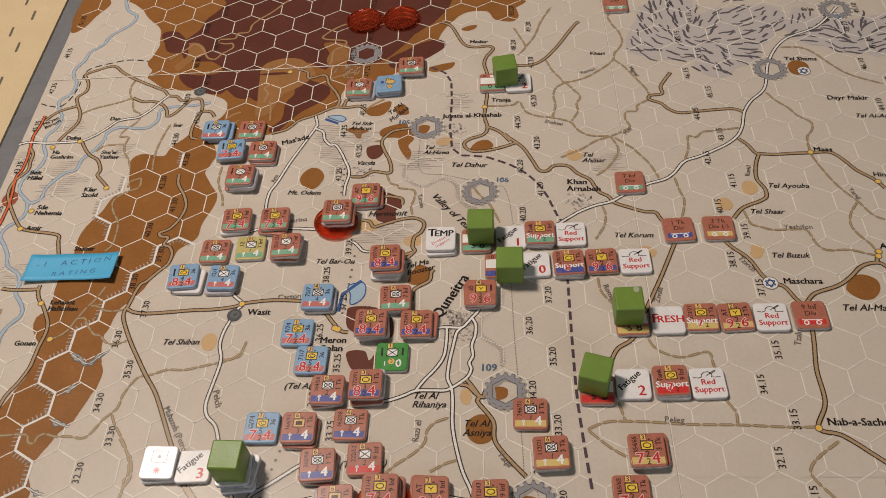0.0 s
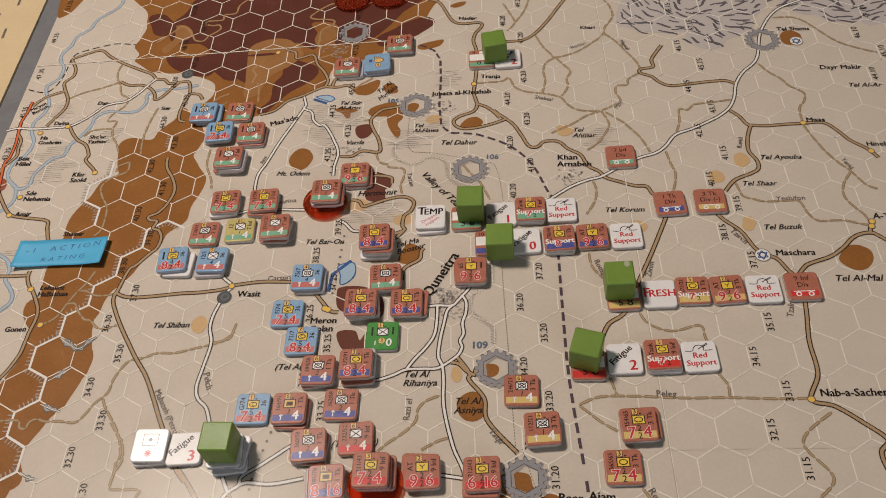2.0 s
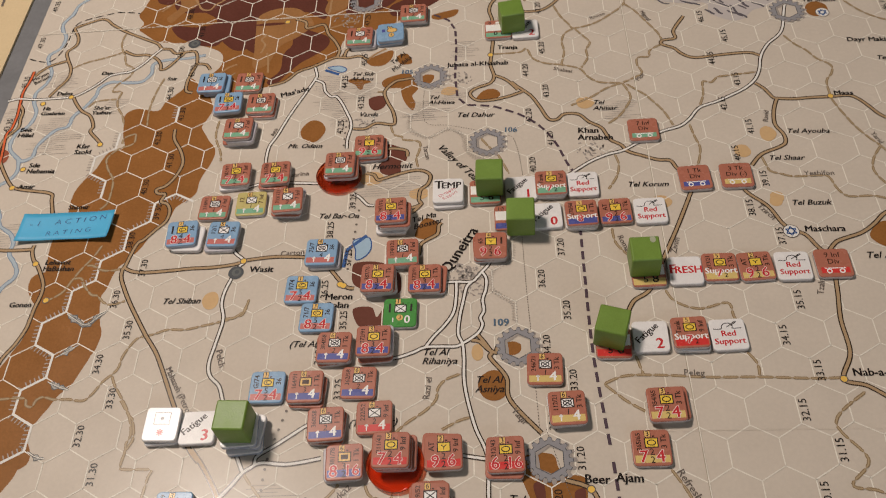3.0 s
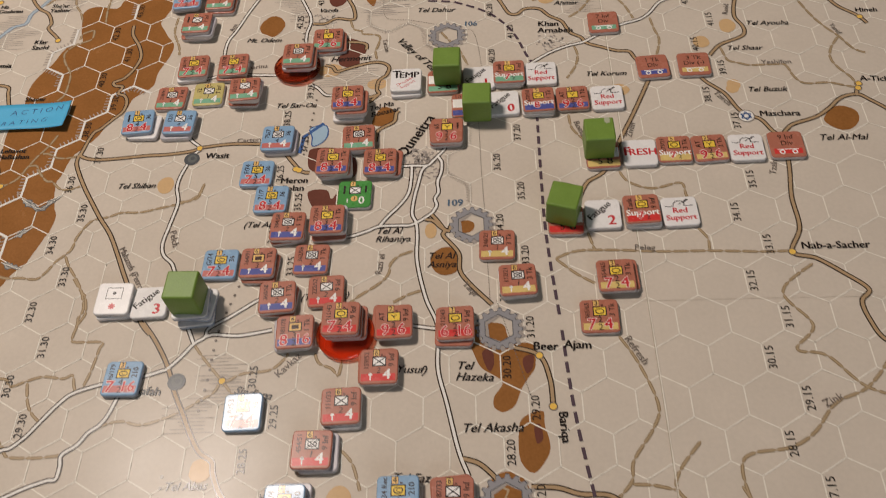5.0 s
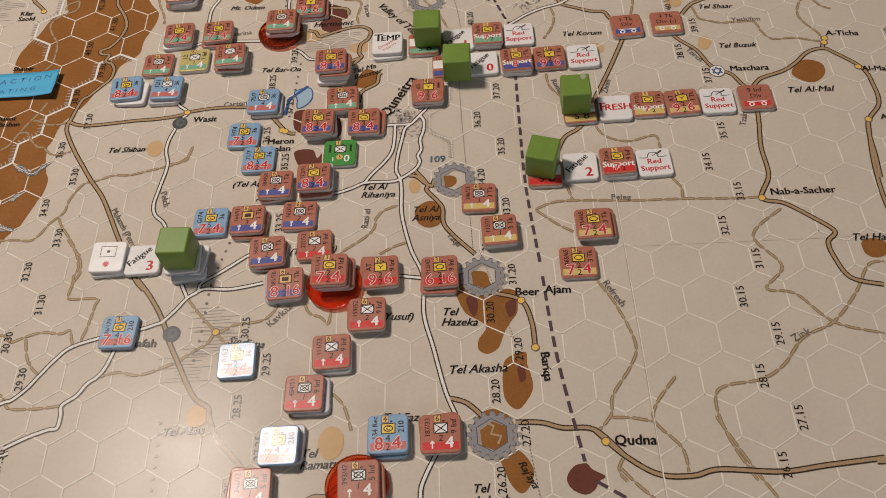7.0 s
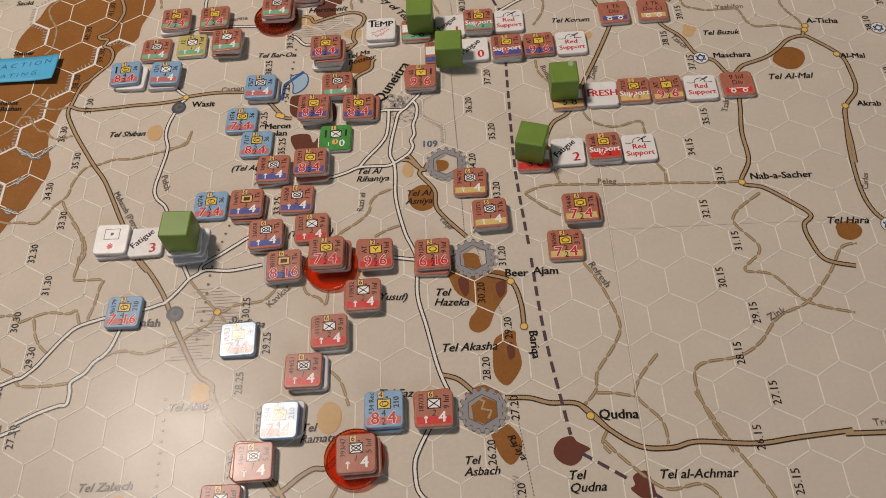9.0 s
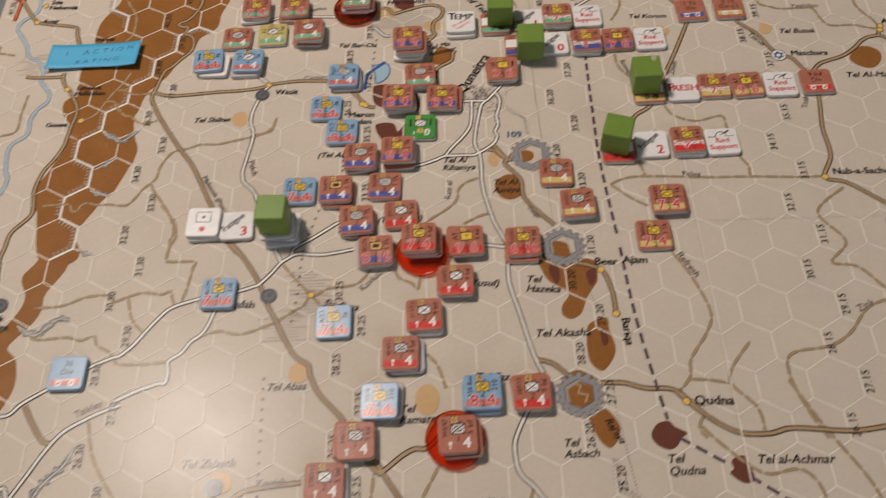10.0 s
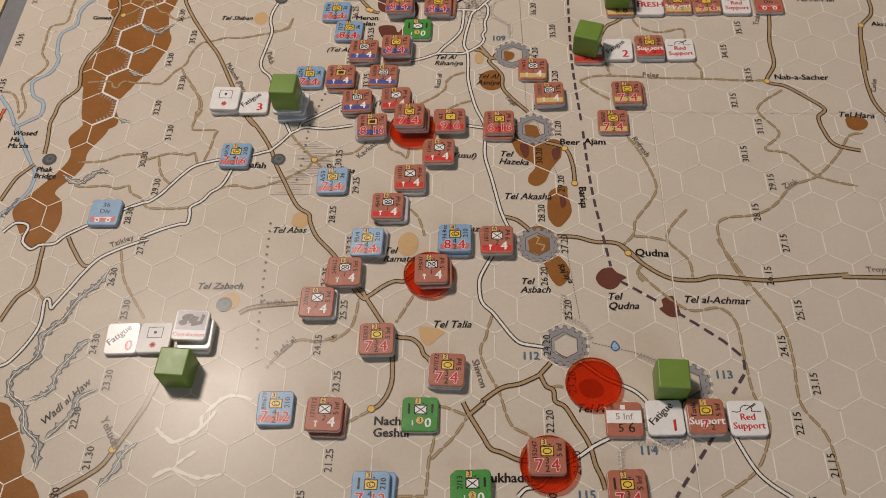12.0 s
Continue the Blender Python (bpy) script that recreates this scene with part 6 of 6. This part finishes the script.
unit(-7.56, 6.13, 2, "r", "g", "T", "281/91", "7 Inf", "3", ("7", "2", "4"))
unit(-6.53, 6.10, 2, "r", "g", "T", "81/78", "7 Inf", "3", ("7", "2", "4"))
unit(-8.00, 5.16, 1, "r", "g", "M", "218/91", "7 Inf", mid="1")
unit(-7.07, 5.22, 1, "y", "g", "X", "12", "7 Inf", mid="1")
unit(-6.08, 5.09, 3, "r", "g", "X", "333/121", "7 Inf")
unit(-8.64, 4.30, 2, "b", "p", "R", "", "36", "1", ("8", "2", "4"), "4")
unit(-7.60, 4.22, 2, "b", "p", "X", "12/1", "36", "5", mid="4")
unit(-3.48, 4.49, 4, "r", "b", "T", "297/76", "1 Tk", "3", ("8", "2", "4"), "3")
unit(-1.13, 3.46, 2, "r", "", "AT", "65", "", "4", ("9", "2", "6"))
unit(-5.12, 3.52, 2, "b", "p", "M", "75/7", "36", "4", ("8", "2", "4"), "4")
unit(-5.53, 2.56, 1, "b", "p", "R", "F/74", "36", "1", ("7", "2", "4"), "5")
unit(-5.11, 1.78, 1, "b", "p", "R", "71/7", "36", "3", ("8", "2", "4"), "5")
unit(-3.19, 3.39, 2, "r", "g", "M", "174/121", "7 Inf", mid="1")
unit(-3.73, 2.62, 3, "r", "b", "T", "387/76", "1 Tk", "3", ("8", "2", "4"), "3")
unit(-2.66, 2.63, 2, "r", "b", "T", "173/91", "1 Tk", "3", ("8", "2", "4"), "3")
unit(-3.21, 1.80, 1, "g", "", "G", "", "", "1")
unit(-4.62, 0.92, 2, "r", "b", "M", "384/58", "1 Tk")
unit(-3.74, 0.97, 3, "r", "b", "T", "272/91", "1 Tk", "3", ("8", "2", "4"), "3")
unit(-6.03, 0.07, 1, "b", "p", "R", "G/74", "36", "1", ("7", "2", "4"), "5")
unit(-5.17, -0.01, 2, "r", "b", "A", "164/91", "1 Tk", mid="3")
unit(-4.05, 0.09, 1, "r", "b", "M", "362/58", "1 Tk")
unit(-4.66, -0.89, 2, "r", "b", "M", "360/58", "1 Tk")
unit(-3.67, -0.73, 1, "r", "r", "X", "222/52", "9 Inf")
unit(-0.09, 0.24, 1, "r", "y", "M", "246/21", "3 Tk", mid="1")
unit(0.30, -0.73, 2, "r", "y", "M", "112/21", "3 Tk", mid="1")
unit(2.28, -0.73, 2, "r", "y", "T", "354/65", "3 Tk", "3", ("7", "2", "4"))
unit(1.87, -1.60, 1, "r", "y", "T", "365/65", "3 Tk", "3", ("7", "2", "4"))
unit(-4.21, -1.73, 2, "r", "b", "A", "381/78", "1 Tk", "6", ("8", "2", "16"), "3")
unit(-3.25, -1.61, 3, "r", "r", "T", "211/43", "9 Inf", "3", ("7", "2", "4"), z0=0.0021)
unit(-2.22, -1.59, 2, "r", "r", "AT", "AT", "9 Inf", "2", ("9", "2", "6"))
unit(-0.99, -1.68, 2, "r", "r", "T", "212/43", "9 Inf", "3", ("6", "", "16"))
unit(-2.48, -2.58, 2, "r", "r", "X", "159/52", "9 Inf")
unit(-3.17, -3.38, 2, "r", "r", "X", "111/33", "9 Inf")
unit(-3.66, -4.23, 2, "r", "r", "M", "454/51", "9 Inf", mid="1")
unit(-7.62, -2.57, 1, "b", "p", "R", "96/179", "210", "3", ("7", "", "16"), "4")
unit(-5.08, -3.39, 1, "b", "p", "R", "A/53", "36", "1", ("7", "2", "4"))
unit(-4.07, -5.26, 2, "b", "p", "R", "95/4", "210", "4", ("7", "", "4"), "4")
unit(-2.04, -5.15, 2, "b", "p", "R", "134 Rec", "210", "4", ("8", "2", "4"), "4")
unit(-1.07, -5.20, 2, "r", "r", "X", "187/33", "9 Inf")
unit(-4.53, -6.05, 2, "r", "", "M", "346/12", "5 Inf", mid="1")
unit(-5.09, -6.84, 2, "r", "", "X", "270/112", "5 Inf")
unit(-2.55, -6.05, 2, "r", "", "M", "393/47", "5 Inf", mid="1", z0=0.0021)
unit(-3.69, -7.75, 2, "r", "", "T", "203/12", "5 Inf", "3", ("7", "2", "4"), "3")
unit(-2.14, -8.47, 2, "r", "", "T", "287/132", "5 Inf", "3", ("7", "2", "4"), "3")
unit(-4.66, -9.49, 2, "r", "", "X", "171/112", "5 Inf")
unit(-5.73, -9.32, 1, "b", "p", "R", "289/679", "210", "3", ("7", "", "12"), "4")
unit(-2.68, -9.43, 1, "g", "", "G", "", "", "1")
unit(-0.11, -10.34, 1, "r", "", "T", "152/47", "5 Inf", "3", ("7", "2", "4"), "3", z0=0.0021)
unit(-3.59, -11.05, 2, "b", "p", "R", "", "210", "3", ("7", "", "12"), "4")
unit(-1.59, -11.00, 2, "g", "", "G", "2/13", "", "3")
unit(1.42, -10.99, 2, "r", "", "T", "", "5 Inf", "3", ("7", "2", "4"), "3")

for place in ((1.16, 5.26), (2.66, 4.33), (5.54, 2.56), (3.82, 0.88), (3.97, -9.46)):
    red_support(*place, yaw=jitter.uniform(-2, 2))
for x, y, number in ((-0.35, 5.23, "1"), (0.21, 4.34, "0"), (2.20, 0.91, "2"), (2.32, -9.46, "1"), (-9.36, -7.70, "0"), (-7.40, -0.82, "3"), (0.07, 11.13, "2")):
    fatigue(x, y, number, yaw=jitter.uniform(-2, 2))
support(0.39, 5.26, 2, "g", "Tank", "7 Inf")
support(1.04, 4.28, 2, "b", "270/58", "1 Tk", "8", "")
support(3.96, 2.62, 1, "y", "273/21", "3 Tk")
support(3.01, 0.91, 2, "r", "Tank", "9 Inf")
support(3.12, -9.47, 2, "", "Tank", "5 Inf")
unit(1.85, 4.37, 1, "r", "b", "AT", "AT", "1 Tk", "2", ("9", "2", "6"))
unit(4.74, 2.60, 1, "r", "y", "AT", "AT", "3 Tk", "2", ("9", "2", "6"))
division(2.84, 6.95, "7 Inf\nDiv", "b_green")
division(3.85, 5.27, "1 Tk\nDiv", "b_blue")
division(4.83, 5.27, "3 Tk\nDiv (-)", "b_yel")
division(6.41, 2.58, "9 Inf\nDiv", "b_red")
division(3.28, 14.64, "Div", "b_green")
division(-10.57, -4.30, "36\nDiv", "b_pink", "c_blue")
headquarters(-1.22, 5.18, "b_green", ("5", "6", "8"))
headquarters(-0.64, 4.34, "b_blue", ("5", "8", "10"))
headquarters(2.37, 2.56, "b_yel", ("5", "8", "8"))
headquarters(1.40, 0.80, "b_red", ("5", "6", "8"), yaw=-2)
headquarters(1.49, -9.51, "c_red", ("5", "6", "8"), "5 Inf")
headquarters(-0.69, 11.20, "b_green", ("0", "8", "8"))
die_marker(-8.63, -7.69)
counter(-8.14, -0.79, 0.0, 3, "c_white", "c_core", "white marker under another marker", "markers")
die_marker(-8.14, -0.76, THICK, yaw=-2)


def fresh():
    ob = counter(3.19, 2.57, 0.0, -1, "c_white", "c_core", "white marker with dark red capitals", "markers")
    words(ob, "F", "num", -0.37, 0.03, 0.46, 2, bold=0.03)
    words(ob, "RESH", "num", 0.09, 0.0, 0.36, 2, bold=0.03)


def dropped_support():
    counter(-2.12, 5.13, 0.0, 2, "c_white", "c_core", "white marker under another marker", "markers")
    ob = counter(-2.12, 5.19, THICK, -1, "c_white", "c_core", "white marker with black capitals and red slanting words", "markers")
    words(ob, "T", "k", -0.30, 0.22, 0.46, 2, bold=0.03)
    words(ob, "EMP", "k", 0.10, 0.19, 0.36, 2, bold=0.03)
    words(ob, "Dropped\nSupport", "num", 0.0, -0.12, 0.17, 2, 35)


def coordination():
    counter(-7.71, -7.66, 0.0, -2, "c_white", "c_core", "white marker at the bottom of a stack", "markers")
    counter(-7.69, -7.64, THICK, 1, "c_white", "c_core", "white marker in the middle of a stack", "markers")
    ob = counter(-7.79, -7.50, 2 * THICK, -1, "c_white", "c_core", "marker with a brown picture and a red word", "markers")
    mark(ob, "picture", ("rect", 0.86, 0.62), "c_grey", 0, 0.14, 1)
    for i, (shape, x, y, turn) in enumerate(((("oval", 0.18, 0.12), -0.12, 0.24, 10), (("rect", 0.22, 0.26), 0.06, 0.16, -12), (("rect", 0.3, 0.12), 0.16, 0.05, 15), (("oval", 0.13, 0.09), -0.24, 0.06, 0), (("rect", 0.1, 0.3), 0.3, 0.2, -8))):
        mark(ob, "picture", shape, "photo", x, y, 2 + i, turn)
    words(ob, "Coordination", "num", 0, -0.32, 0.17, 2, bold=0.015)


def cube_stack():
    for i, (dx, dy, key) in enumerate(((0.10, -0.04, "c_white"), (0.13, 0.05, "c_white"), (0.03, 0.02, "c_white"))):
        counter(-6.45 + dx, -1.02 + dy, i * THICK, (4, -6, 2)[i], key, "c_core_blue", "card counter in a stack under a green cube", "stacked counters")


fresh()
dropped_support()
coordination()
cube_stack()

CUBES = [(-0.30, 11.29, THICK, 8), (-1.09, 5.34, THICK, -2), (-0.40, 4.08, THICK, -2), (2.28, 2.76, THICK, 0, True), (1.37, 0.97, THICK, -18), (-6.43, -0.98, 3 * THICK, -3), (-7.92, -8.50, 0.0, -4), (2.49, -8.73, 0.0, -2)]
DISCS = [(-4.75, 14.56), (-3.56, 14.57), (-4.90, 6.01), (-3.20, -1.76), (-2.61, -6.06), (0.92, -8.72), (-0.07, -10.45)]



# ---- wooden cubes, clear discs, sticky note ----
CUBE = 0.0109
cube_mesh = slab("cube", CUBE, CUBE, 0.0007, [(0.0006, 0), (0.0001, 0.0003), (0, 0.0007), (0, CUBE - 0.0007), (0.0001, CUBE - 0.0003), (0.0006, CUBE)], M["cube"])


def cube(x, y, z, yaw, chipped=False):
    ob = tagged(new("wooden_cube", cube_mesh), "green painted wooden cube standing on %s" % ("counters" if z else "the map"), "wooden cube", "green cubes")
    ob.matrix_world = pose(x * U, y * U, z, 0, 0, yaw)
    if chipped:
        child("bare_spot", flat("bare_spot", oval(0.0011, 0.0015, 12), M["chip"]), ob, pose(0.003, 0.0038, CUBE + 0.00002), "pale spot of bare wood")


for row in CUBES:
    cube(*row)


def disc_mesh():
    r = 0.585 * U
    prof = [(0, 0), (r * 0.96, 0), (r, 0.0004), (r, 0.0016), (r * 0.97, 0.0019), (r * 0.91, 0.0019), (r * 0.88, 0.0014), (0, 0.0014)]
    n = 48
    v, f = [(0, 0, 0), (0, 0, 0.0014)], []
    ring = prof[1:-1]
    for rr, z in ring:
        v += [(rr * math.cos(2 * math.pi * i / n), rr * math.sin(2 * math.pi * i / n), z) for i in range(n)]
    for k in range(len(ring) - 1):
        f += [(2 + k * n + i, 2 + k * n + (i + 1) % n, 2 + (k + 1) * n + (i + 1) % n, 2 + (k + 1) * n + i) for i in range(n)]
    last = 2 + (len(ring) - 1) * n
    for i in range(n):
        f += [(0, 2 + (i + 1) % n, 2 + i), (1, last + i, last + (i + 1) % n)]
    me = mesh_of("clear_disc", v, f, M["disc"])
    me.shade_smooth()
    me.set_sharp_from_angle(angle=radians(35))
    return me


round_red = disc_mesh()
for x, y in DISCS:
    tagged(new("clear_disc", round_red), "clear orange-red plastic disc lying on the map", "plastic disc", "red discs").matrix_world = pose(x * U, y * U, 0.0006)


def note_lift(s, q):
    return 0.0008 + 0.0030 * max(0, abs(s - 0.45) * 2 - 0.35) ** 2 + 0.0022 * max(0, 0.5 - q) ** 2


def sticky_note():
    w, h, nx, ny = 2.42 * U, 0.88 * U, 24, 6
    v = [((i / nx - 0.5) * w, (j / ny - 0.5) * h + 0.0006 * math.sin(i / nx * 3), note_lift(i / nx, j / ny)) for j in range(ny + 1) for i in range(nx + 1)]
    f = [(j * (nx + 1) + i, j * (nx + 1) + i + 1, (j + 1) * (nx + 1) + i + 1, (j + 1) * (nx + 1) + i) for j in range(ny) for i in range(nx)]
    me = mesh_of("sticky_note", v, f, M["note"])
    me.shade_smooth()
    ob = tagged(new("sticky_note", me), "bright blue sticky note with handwriting on the map", "sticky note")
    ob.matrix_world = pose(-11.77 * U, 4.82 * U, 0.0003, 0, 0, -1.5)
    m = ob.modifiers.new("thickness", "SOLIDIFY")
    m.thickness, m.offset = 0.0001, -1
    for text, x, y, size in (("-1  ACTION", 0.02, 0.18, 0.225), ("RATING", 0.10, -0.16, 0.20)):
        # the writing follows the curl of the note
        me = letters(text, M["pen"], 0.1, -0.010, "CENTER", 1.5).copy()
        for p in me.vertices:
            px, py = p.co.x * size * 1.2 * U + x * U, (p.co.y * size + 0.02 * p.co.x) * U + y * U
            p.co = (px, py, note_lift(px / w + 0.5, py / h + 0.5) + 0.00008)
        child("writing", me, ob)


sticky_note()
